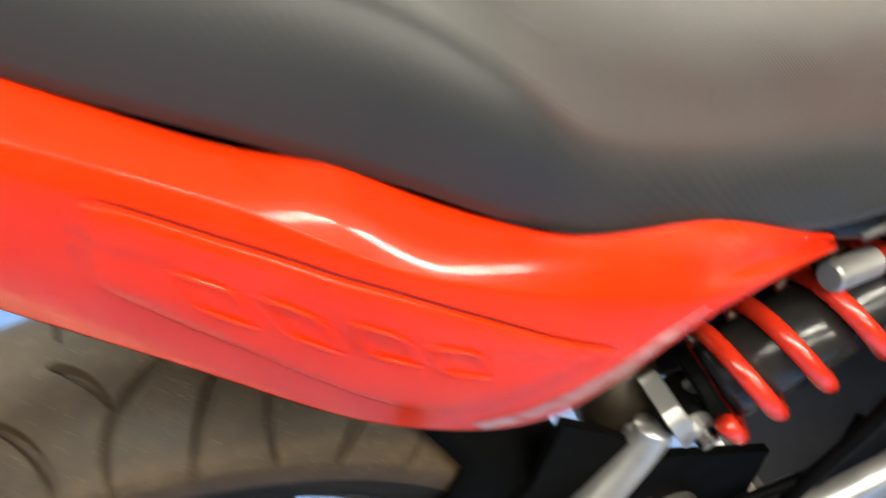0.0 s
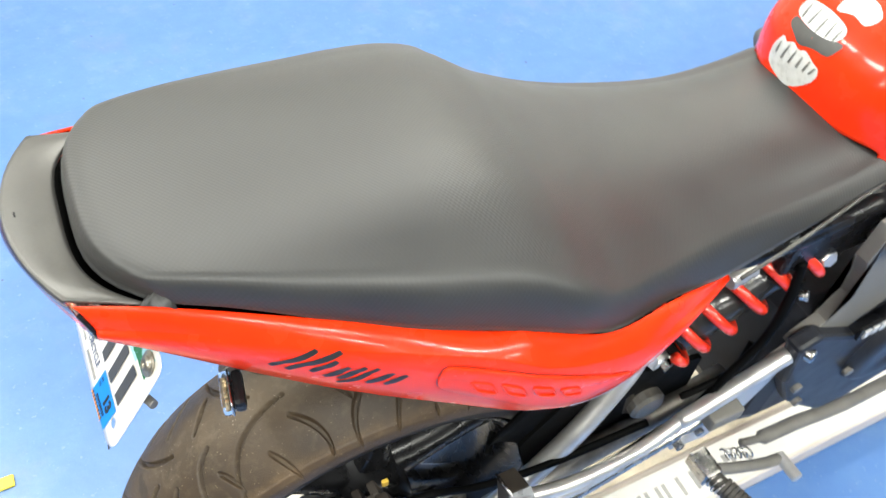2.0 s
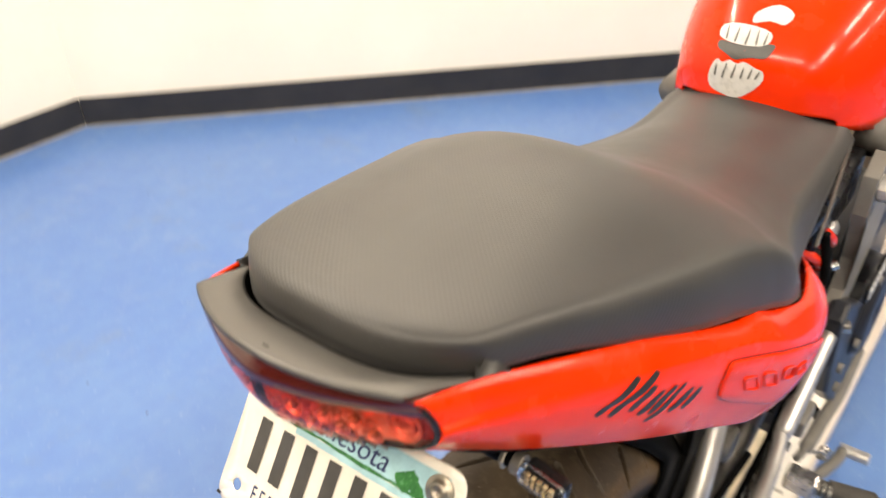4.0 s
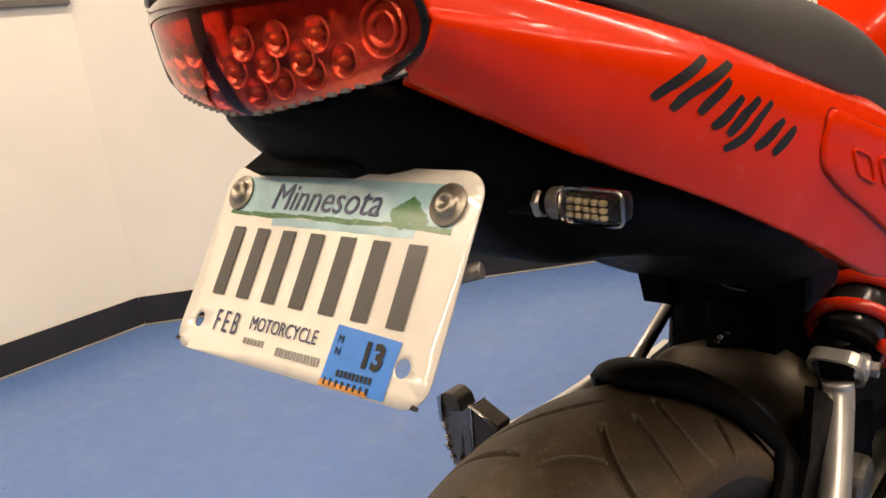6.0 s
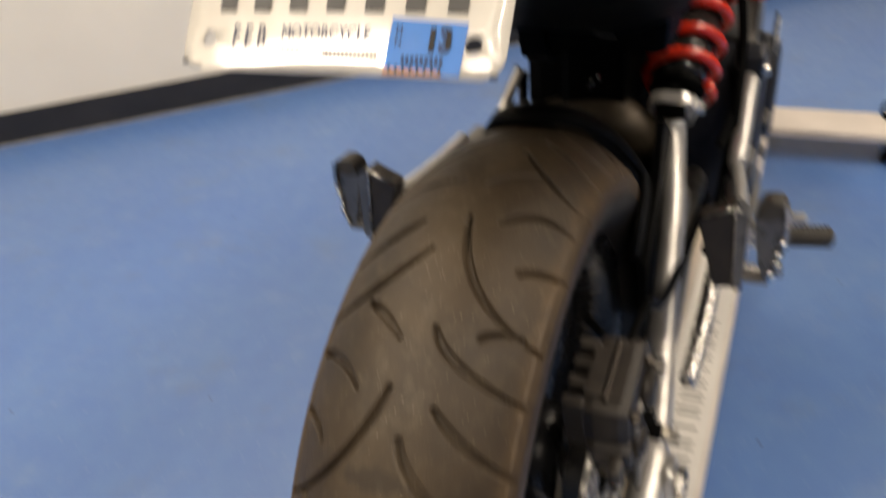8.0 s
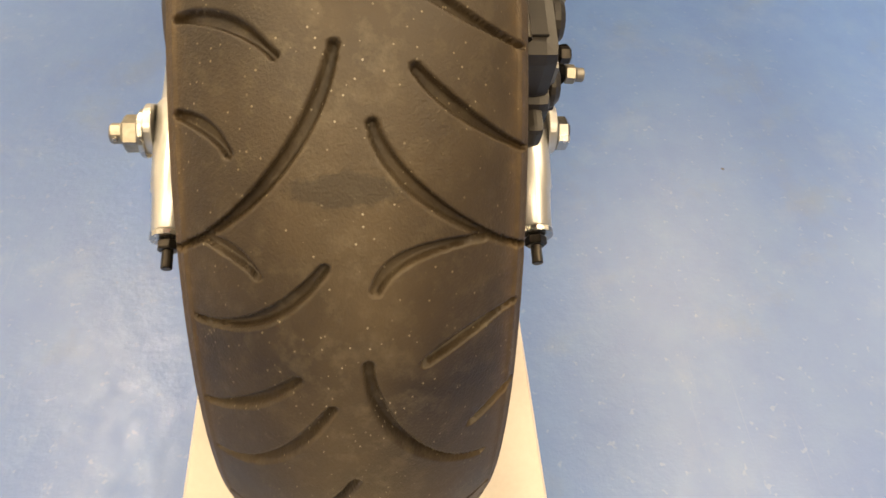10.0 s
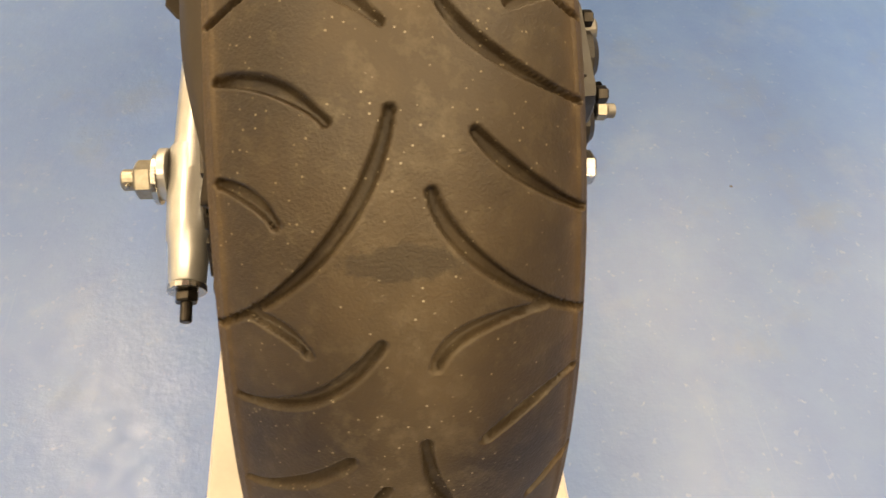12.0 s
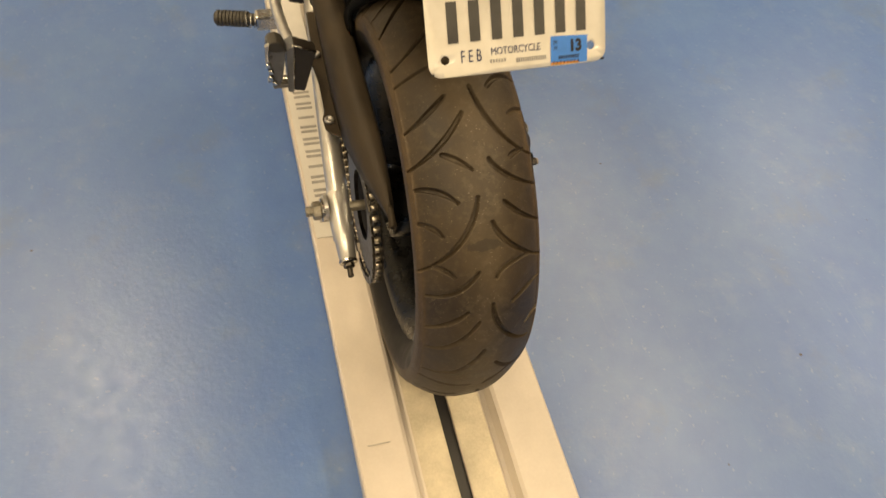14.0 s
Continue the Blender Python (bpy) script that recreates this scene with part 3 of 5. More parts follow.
wheel = part("rear_wheel", lathe([(-0.062, 0.214), (-0.060, 0.221), (-0.052, 0.219), (-0.047, 0.206), (-0.028, 0.196), (0.025, 0.196), (0.044, 0.206), (0.049, 0.219), (0.057, 0.221), (0.059, 0.214), (0.050, 0.200), (0.026, 0.186), (-0.029, 0.186), (-0.053, 0.200)], 120), SATIN, bike, "gloss black cast rear wheel", True)
tyre = new("tyre", tyre_mesh())
tyre.parent = wheel
tagged(tyre, "brown-black worn rubber road tyre with curved grooves")
part("hub", lathe([(-0.055, 0.020), (-0.055, 0.048), (-0.035, 0.052), (0.030, 0.058), (0.062, 0.056), (0.062, 0.020)], 60), SATIN, wheel, "", True)


def spoke(ang):
    rows = []
    for k in range(9):
        t = k / 8
        r = 0.046 + t * 0.148
        half_w = 0.024 - 0.010 * math.sin(PI * t) + 0.010 * max(0, t - 0.75) * 4 * 0.5
        half_t = 0.020 - 0.006 * t
        ring = []
        for a in range(12):
            c, s = math.cos(2 * PI * a / 12), math.sin(2 * PI * a / 12)
            c, s = math.copysign(abs(c) ** 0.6, c), math.copysign(abs(s) ** 0.6, s)
            ring.append(Matrix.Rotation(ang, 3, "Y") @ Vector((half_w * c, half_t * s - 0.002, r)))
        rows.append(ring)
    return grid(rows, True)


for k in range(6):
    part("spoke", spoke(radians(12 + 60 * k)), SATIN, wheel, "", True)
part("valve", rod((0.176, -0.03, 0.04), (0.155, -0.055, 0.036), 0.005), BLACKP, wheel)


# brake disc with a wavy rim and drilled look, on the right
def wavy_disc(y, t, r_in, r_out, waves, amp):
    bm = bmesh.new()
    n = 144
    vs = []
    for k in range(n):
        a = 2 * PI * k / n
        ro = r_out + amp * math.cos(waves * a)
        ri = r_in - amp * 0.6 * math.cos(waves * a)
        vs.append([bm.verts.new((r * math.sin(a), yy, r * math.cos(a))) for r, yy in ((ri, y), (ro, y), (ro, y + t), (ri, y + t))])
    for k in range(n):
        a, b = vs[k], vs[(k + 1) % n]
        for j in range(4):
            bm.faces.new((a[j], a[(j + 1) % 4], b[(j + 1) % 4], b[j]))
    return bm


disc = part("brake_disc", wavy_disc(-0.098, 0.005, 0.078, 0.110, 12, 0.004), STEEL, bike, "bright steel wave-edged brake disc")
part("carrier", lathe([(-0.094, 0.03), (-0.094, 0.082), (-0.070, 0.070), (-0.060, 0.03)], 60), SATIN, disc, "black disc carrier")
hole = None
for k in range(36):
    a = 2 * PI * k / 36
    r = 0.088 + 0.012 * (k % 3) / 2
    c = Vector((r * math.sin(a), -0.0984, r * math.cos(a)))
    if hole is None:
        hole = part("drilling", rod((0, -0.0004, 0), (0, 0.0004, 0), 0.0042, seg=10), SATIN, disc)
        hole.location = c
    else:
        share("drilling", hole, Matrix.Translation(c), disc)

# caliper over the disc, behind and above the axle
CAL = pose(-0.036, -0.110, 0.122, 0, -16, 0)
cal = part("brake_caliper", box((-0.040, -0.018, -0.026), (0.040, 0.022, 0.026), 0.010, CAL), CALP, bike, "dull black brake caliper")
part("caliper_body", box((-0.046, -0.020, -0.050), (0.030, 0.020, -0.018), 0.009, CAL), CALP, cal)
part("piston_boss", rod(CAL @ Vector((0.012, -0.016, -0.004)), CAL @ Vector((0.012, -0.028, -0.004)), 0.0165, bev=0.004), CALP, cal)
part("piston_boss", rod(CAL @ Vector((-0.022, -0.016, -0.030)), CAL @ Vector((-0.022, -0.027, -0.030)), 0.0150, bev=0.004), CALP, cal)
part("mount_lug", box((0.030, -0.016, -0.020), (0.056, -0.002, 0.006), 0.005, CAL), CALP, cal)
part("mount_lug", box((-0.062, -0.014, -0.046), (-0.040, -0.002, -0.024), 0.005, CAL), CALP, cal)
for i in range(4):
    part("cooling_fin", box((-0.038 + i * 0.0195, 0.019, -0.030), (-0.028 + i * 0.0195, 0.037, 0.027), 0.002, CAL), CALP, cal)
for x, z in ((-0.030, 0.014), (0.028, 0.014), (-0.030, -0.038), (0.022, -0.038)):
    part("caliper_bolt", hexbolt(CAL @ Vector((x, -0.018, z)), CAL @ Vector((x, -0.025, z)), 0.0055), CHAIN, cal)
part("pad_pin", rod(CAL @ Vector((-0.030, 0.004, 0.028)), CAL @ Vector((0.030, 0.004, 0.028)), 0.0028), CHAIN, cal)
part("cover_plate", box((-0.026, -0.010, 0.0255), (0.024, 0.022, 0.0285), 0.001, CAL), CALP, cal)
part("slide_bolt", rod((-0.028, -0.125, 0.082), (-0.028, -0.146, 0.081), 0.0075), BLACKP, cal)
part("bolt_hex", hexbolt((-0.028, -0.146, 0.081), (-0.028, -0.154, 0.0805), 0.0068), BRASS, cal, "yellowed bolt hexagon")
part("bolt_tip", rod((-0.028, -0.154, 0.0805), (-0.028, -0.160, 0.080), 0.0050), DULL, cal)
part("bleed_nipple", rod((-0.043, -0.122, 0.108), (-0.044, -0.141, 0.112), 0.0048), BLACKP, cal, "black rubber bleed cap")
part("slide_pin", rod((-0.004, -0.115, 0.128), (-0.004, -0.142, 0.129), 0.0075), DULL, cal)
part("carrier_plate", box((-0.030, -0.022, -0.10), (0.012, -0.016, 0.0), 0.003, CAL), DULL, cal, "dull caliper carrier")
part("paint_mark", box((-0.004, -0.0765, 0.130), (0.004, -0.0720, 0.142), 0.001), AMBER, cal, "yellow paint mark")
part("hose", tube(smooth_path([(-0.01, -0.112, 0.150), (0.04, -0.118, 0.160), (0.10, -0.120, 0.125), (0.2, -0.122, 0.10), (0.33, -0.135, 0.13)], 10), 0.005, 10), BLACKP, cal, "black brake hose", True)

# swingarm: two bent silver tubes with chain adjusters at their ends
arm = part("swingarm", tube(smooth_path([(-0.030, -0.134, -0.008), (0.06, -0.130, 0.016), (0.15, -0.118, 0.046), (0.205, -0.112, 0.088), (0.245, -0.108, 0.130), (0.285, -0.100, 0.176), (0.310, -0.094, 0.212), (0.314, -0.092, 0.226)], 8), 0.0140, 18), SILVER, bike, "silver painted tubular swingarm", True)
part("arm_tube", tube(smooth_path([(-0.030, 0.137, -0.010), (0.06, 0.134, 0.022), (0.18, 0.128, 0.062), (0.30, 0.120, 0.105), (0.50, 0.105, 0.12)], 8), 0.0165, 18), SILVER, arm, "", True)
part("lower_tube", tube(smooth_path([(0.02, -0.122, -0.002), (0.2, -0.112, 0.030), (0.5, -0.10, 0.075)], 8), 0.017, 16), DULL, arm, "", True)
part("cross_tube", rod((0.36, -0.11, 0.10), (0.36, 0.12, 0.10), 0.026), DULL, arm)
for s, yy in ((-1, -0.134), (1, 0.138)):
    end = part("adjuster_housing", tube([(-0.0805, yy, -0.0266), (-0.079, yy, -0.0262), (-0.050, yy, -0.0164), (-0.047, yy, -0.0154), (-0.020, yy, -0.0064), (0.02, yy, 0.006), (0.03, yy, 0.010)], [0.0120, 0.0130, 0.0148, 0.0162, 0.0172, 0.0182, 0.012], 18), SILVER, arm, "", True)
    part("adjuster_cap", rod((-0.0806, yy, -0.0267), (-0.0850, yy, -0.0281), 0.0138), STEEL, end)
    part("adjuster_nut", hexbolt((-0.0852, yy, -0.0282), (-0.0925, yy, -0.0306), 0.0085), CHAIN, end)
    part("adjuster_bolt", rod((-0.092, yy, -0.0304), (-0.106, yy, -0.0352), 0.0042), CHAIN, end)
    part("axle_plate", rod((0.004, yy + s * 0.016, 0.001), (0.004, yy + s * 0.0225, 0.001), 0.0195, seg=36), SILVER, end)
part("axle", rod((0, -0.166, 0), (0, 0.188, 0), 0.0080), BRASS, bike, "yellowed steel axle end with cotter pin")
part("axle_washer", rod((0, 0.160, 0), (0, 0.164, 0), 0.019), STEEL, arm)
part("axle_nut", hexbolt((0, 0.1642, 0), (0, 0.178, 0), 0.0145), BRASS, arm, "castellated yellowed axle nut")
part("axle_head", hexbolt((0, -0.157, 0), (0, -0.168, 0), 0.0135), STEEL, arm, "bright axle bolt head")
part("cotter_pin", rod((-0.012, 0.182, 0.004), (0.012, 0.183, -0.004), 0.0018), STEEL, arm)

# shock mount and the offset shock on the right
E0, E1 = Vector((0.334, -0.089, 0.243)), Vector((0.519, -0.097, 0.370))
AX = (E1 - E0).normalized()
shock = part("shock_absorber", tube([E0 + AX * d for d in (0.024, 0.03, 0.160, 0.166)], [0.026, 0.0296, 0.0296, 0.026], 28), DAMPER, bike, "offset rear shock with a red coil spring", True)
side1 = AX.cross(Vector((0, 1, 0))).normalized()
side2 = AX.cross(side1)


def coil():
    path = []
    turns, length, r = 5.9, 0.206, 0.0370
    n = int(turns * 26)
    for k in range(n + 1):
        a = 2 * PI * turns * k / n + 1.2
        f = k / n
        d = 0.014 + length * (f - 0.03 * math.sin(2 * PI * f))
        path.append(E0 + AX * d + (side1 * math.cos(a) + side2 * math.sin(a)) * r)
    return tube(path, 0.0068, 12)


part("coil_spring", coil(), COILR, shock, "gloss red coil spring", True)
part("lower_seat", tube([E0 + AX * d for d in (0.010, 0.012, 0.018, 0.021)], [0.026, 0.031, 0.031, 0.028], 28), BLACKP, shock)
part("upper_seat", tube([E0 + AX * d for d in (0.206, 0.210, 0.220, 0.223)], [0.028, 0.033, 0.033, 0.028], 28), SATIN, shock)
part("damper_sleeve", tube([E0 + AX * d for d in (0.040, 0.041, 0.110, 0.111)], [0.0290, 0.0302, 0.0302, 0.0290], 28), SLEEVE, shock, "grey printed damper sleeve", True)
part("damper_rod", rod(E0 + AX * 0.1, E0 + AX * 0.215, 0.012), STEEL, shock)
part("lower_eye", rod(E0 + Vector((0, -0.017, 0)), E0 + Vector((0, 0.017, 0)), 0.0135), BLACKP, shock)
part("eye_stem", tube([E0 + AX * d for d in (0.0, 0.018)], [0.012, 0.016], 18), DAMPER, shock)
part("upper_bolt", hexbolt(Vector((0.508, -0.132, 0.362)), Vector((0.511, -0.110, 0.356)), 0.011), SILVER, shock, "silver upper shock bolt")
part("upper_bracket", box((0.515, -0.122, 0.320), (0.545, -0.080, 0.40), 0.005), SATIN, shock)
# forked bracket that carries the shock on the swingarm
ring_o, ring_i = round_rect(0.050, 0.046, 0.015), round_rect(0.041, 0.037, 0.011)
C0 = E0 - AX * 0.012
rows = []
for lift, loop in ((0.0, ring_o), (0.001, ring_o), (0.013, ring_o), (0.014, ring_i), (0.001, ring_i), (0.0, ring_i)):
    rows.append([C0 + AX * (lift - 0.006) + Vector((0, 1, 0)) * a - side1 * b for a, b in loop])
mount = part("shock_mount", grid(rows + rows[:1], True), SILVER, arm, "open silver shock bracket welded to the tube")
part("rubber_block", box((-0.016, -0.016, -0.014), (0.016, 0.016, 0.014), 0.006, Matrix.Translation(C0 + AX * 0.008) @ pose(0, 0, 0, 0, -24, 0)), BLACKP, mount, "black rubber bush")
part("bracket_gusset", prism([(0.300, 0.216), (0.336, 0.226), (0.322, 0.170), (0.296, 0.150)], lambda x, z, h: (x, -0.080 - h, z), 0.005), SILVER, arm)
part("mount_boss", rod((0.332, -0.100, 0.238), (0.336, -0.113, 0.236), 0.0135), SILVER, arm)
part("mount_bolt", hexbolt((0.336, -0.113, 0.236), (0.338, -0.122, 0.235), 0.0085), STEEL, arm, "bright mount bolt")

# chain, sprocket and guard on the left
spr = part("sprocket", lathe([(0.098, 0.055), (0.098, 0.104), (0.104, 0.104), (0.104, 0.055)], 92), CHAIN, bike, "oily dark rear sprocket")
tooth = None
for k in range(46):
    a = 2 * PI * k / 46
    m = Matrix.Rotation(a, 4, "Y")
    if tooth is None:
        tooth = part("tooth", prism([(-0.0042, 0.103), (0.0042, 0.103), (0.0018, 0.113), (-0.0018, 0.113)], lambda x, z, h: (x, 0.0985 + h, z), 0.005), CHAIN, spr)
    else:
        share("tooth", tooth, m, spr)
chain = part("chain", rod((-0.0001, 0.0945, 0), (0.0001, 0.0945, 0), 0.0001), CHAIN, bike, "oily black drive chain")
PITCH = 0.01588


def link_mesh(kind):
    bm = bmesh.new()
    offs = 0.0075 if kind else 0.0058
    for y in (-offs, offs):
        pts = []
        for k in range(14):
            a = 2 * PI * k / 14
            wst = 0.0068 if abs(math.cos(a)) > 0.3 else 0.0052
            pts.append((math.copysign(PITCH / 2, math.cos(a)) * (abs(math.cos(a)) > 0.3) + 0.0062 * math.cos(a), wst * math.sin(a)))
        b2 = prism(pts, lambda x, z, h, y=y: (x, y + h - 0.0009, z), 0.0018)
        me = bpy.data.meshes.new("tmp")
        b2.to_mesh(me)
        b2.free()
        bm.from_mesh(me)
        bpy.data.meshes.remove(me)
    return bm


R_CH = 0.1163
pts = []
for k in range(24):
    a = radians(-8 + k * 7.826)
    pts.append((Vector((-R_CH * math.sin(a), 0.101, R_CH * math.cos(a))), a))
up0 = Vector((R_CH * math.sin(radians(8)) + 0.008, 0.101, R_CH * math.cos(radians(8))))
for k in range(26):
    pts.append((up0 + Vector((PITCH * k, -0.0004 * k, -0.0009 * k)), 0.06))
lo0 = Vector((-0.002, 0.101, -R_CH))
for k in range(26):
    pts.append((lo0 + Vector((PITCH * (k + 1), -0.0004 * k, 0.0018 * k)), -0.1))
outer = inner = rol = None
for i, (p, a) in enumerate(pts):
    m = Matrix.Translation(p) @ Matrix.Rotation(-a, 4, "Y")
    if i == 0:
        outer = part("link", link_mesh(1), CHAIN, chain)
        outer.matrix_basis = m
    elif i == 1:
        inner = part("link", link_mesh(0), CHAIN, chain)
        inner.matrix_basis = m
    else:
        share("link", outer if i % 2 == 0 else inner, m, chain)
    mr = Matrix.Translation(p) @ Matrix.Rotation(-a, 4, "Y") @ Matrix.Translation((PITCH / 2, 0, 0))
    if rol is None:
        rol = part("roller", rod((0, -0.0052, 0), (0, 0.0052, 0), 0.0051, seg=12), ROLLER, chain, "worn bright chain roller", True)
        rol.matrix_basis = mr
    else:
        share("roller", rol, mr, chain)
# pointed guard over the upper run
GUARD = [(-0.150, 0.088, 0.088, 0.126, 0.120), (-0.110, 0.083, 0.100, 0.148, 0.125), (-0.04, 0.080, 0.115, 0.163, 0.118), (0.05, 0.080, 0.124, 0.172, 0.102), (0.14, 0.080, 0.126, 0.176, 0.112), (0.24, 0.078, 0.125, 0.176, 0.124), (0.36, 0.075, 0.122, 0.172, 0.13)]
rows = []
for k in range(61):
    x, yi, yo, zt, zl = cm(GUARD, k / 10)
    rows.append([(x, yi, zl + (zt - zl) * 0.45), (x, yi + 0.001, zt - 0.004), (x, yi + 0.006, zt), (x, yi + (yo - yi) * 0.45, zt + 0.002), (x, yi + (yo - yi) * 0.8, zt - 0.006), (x, yo, zt - 0.022 * min(1, (yo - yi) / 0.04)), (x, yo, zl)])
solid(part("chain_guard", grid(rows), GUARDP, bike, "brown-black moulded plastic chain guard", True), 0.003)
# added black sheet stands in for the deep shade between guard and tyre
part("chain_gap_sheet", prism([(-0.128, 0.118), (-0.100, 0.075), (0.0, 0.055), (0.30, 0.06), (0.30, 0.14), (0.05, 0.145), (-0.04, 0.138)], lambda x, z, h: (x, 0.0855 + h, z), 0.003), BLACKP, bike, "black sheet added to keep the gap behind the chain dark")
FLANGE = [(0.044, 0.120), (0.054, 0.136), (0.066, 0.1445), (0.084, 0.1455), (0.100, 0.1405), (0.150, 0.1400), (0.185, 0.1440), (0.215, 0.1440), (0.240, 0.1390), (0.300, 0.1360), (0.300, 0.115)]
flange = part("guard_flange", prism(FLANGE, lambda x, y, h: (x, y, 0.0995 + 0.13 * (x - 0.05) + h), 0.004), GUARDP, bike, "outer fixing flange of the chain guard")
soften(flange, 0.0015)
for x, y in ((0.0780, 0.1365), (0.2070, 0.1360)):
    z = 0.1035 + 0.13 * (x - 0.05)
    bolt = part("guard_bolt", lathe([(0.0, 0.0002), (0.0, 0.0072), (0.0042, 0.0070), (0.0052, 0.0060), (0.0052, 0.0036), (0.0024, 0.0032), (0.0024, 0.0002)], 24, "Z"), SILVER, flange, "bright socket screw", True)
    bolt.location = (x, y, z)
# hugger: a black moulded band arched over the tyre, its rear edge swept forward to both sides
rows = []
for k in range(19):
    f = k / 18
    row = []
    for j in range(33):
        g = -1.2 + 2.4 * j / 32
        over = max(0.0, abs(g) - 1)
        ge = max(-1.0, min(1.0, g))
        ang = radians(12 + 28 * abs(ge) ** 2.0 + (24 + 22 * abs(ge)) * f)
        lip = 0.012 * math.sqrt(1 - (1 - min(1.0, f / 0.3)) ** 2)
        r = 0.321 + lip - 0.040 * abs(ge) ** 2.3 - (0.42 if g < 0 else 0.15) * over
        row.append((r * math.sin(ang), ge * 0.0885 + 0.004 * math.copysign(over, g), r * math.cos(ang)))
    rows.append(row)
solid(part("hugger", grid(rows), BLACKP, bike, "black plastic inner mud guard arched over the tyre", True), 0.005)
part("swingarm_bridge", tube(smooth_path([(0.345, 0.095, 0.08), (0.335, 0.085, 0.175), (0.322, 0.040, 0.208), (0.317, -0.010, 0.219), (0.317, -0.045, 0.206), (0.328, -0.060, 0.150), (0.345, -0.065, 0.08)], 8), 0.032, 20), BRIDGE, arm, "brown-tinged cast swingarm bridge", True)
# added sheet: keeps the pale rail from showing between tyre and tube
part("gap_dark_sheet", prism([(0.17, 0.12), (0.20, 0.0), (0.44, 0.02), (0.44, 0.15), (0.33, 0.185), (0.275, 0.232), (0.238, 0.255), (0.226, 0.19)], lambda x, z, h: (x, -0.094 + h, z), 0.008), BLACKP, arm, "black sheet added to darken the gap between tyre and tube")

# ---- tail bodywork: curves along the right panel (top edge, crease, lower edge, inner lip)
P_TOP = [(-0.2085, -0.0830, 0.6160), (-0.158, -0.097, 0.6050), (-0.05, -0.130, 0.5710), (0.05, -0.151, 0.5280), (0.106, -0.163, 0.5090), (0.16, -0.174, 0.491), (0.24, -0.158, 0.470), (0.344, -0.127, 0.416)]
P_CRS = [(-0.2005, -0.0920, 0.598), (-0.150, -0.110, 0.587), (-0.06, -0.145, 0.561), (0.04, -0.173, 0.527), (0.10, -0.190, 0.499), (0.18, -0.190, 0.472), (0.25, -0.168, 0.452), (0.347, -0.127, 0.413)]
P_LOW = [(-0.2035, -0.0800, 0.5785), (-0.142, -0.104, 0.538), (-0.06, -0.1365, 0.495), (0.02, -0.159, 0.452), (0.095, -0.176, 0.411), (0.160, -0.187, 0.408), (0.225, -0.181, 0.444), (0.347, -0.125, 0.410)]
P_LIP = [(-0.1985, -0.072, 0.5715), (-0.135, -0.090, 0.538), (-0.05, -0.119, 0.497), (0.03, -0.140, 0.454), (0.10, -0.153, 0.415), (0.163, -0.162, 0.408), (0.225, -0.165, 0.436), (0.342, -0.118, 0.408)]


def panel(u, v):
    """A point of the right side panel: u runs forward from the tail, v from the top edge down to the inner lip."""
    a, b, c, d = (Vector(cm(k, u * 7)) for k in (P_TOP, P_CRS, P_LOW, P_LIP))
    # a low tab rises beside the seat's edge
    a += Vector((0, -0.004, 0.007)) * math.exp(-((a.x - 0.078) / 0.022) ** 2)
    if v < 0.26:
        f = v / 0.26
        return a.lerp(b, f) + Vector((0, 0, 0.0035 * math.sin(PI * f)))
    if v < 0.86:
        f = (v - 0.26) / 0.60
        return b.lerp(c, f) + Vector((0, -0.006 * math.sin(PI * f) - 0.002 * math.sin(PI * min(1, f * 3)), 0))
    f = (v - 0.86) / 0.14
    return c.lerp(d, f) + Vector((0, -0.003 * math.sin(PI * f), -0.002 * math.sin(PI * f)))


def panel_at(x, v, h=0.0):
    """The panel's point over a given x, raised by h."""
    lo, hi = 0.0, 1.0
    for _ in range(22):
        mid = (lo + hi) / 2
        if panel(mid, v).x < x:
            lo = mid
        else:
            hi = mid
    u = (lo + hi) / 2
    p = panel(u, v)
    du = panel(min(1, u + 0.01), v) - panel(max(0, u - 0.01), v)
    dv = panel(u, min(1, v + 0.02)) - panel(u, max(0, v - 0.02))
    n = du.cross(dv).normalized()
    if n.y > 0:
        n = -n
    return p + n * h


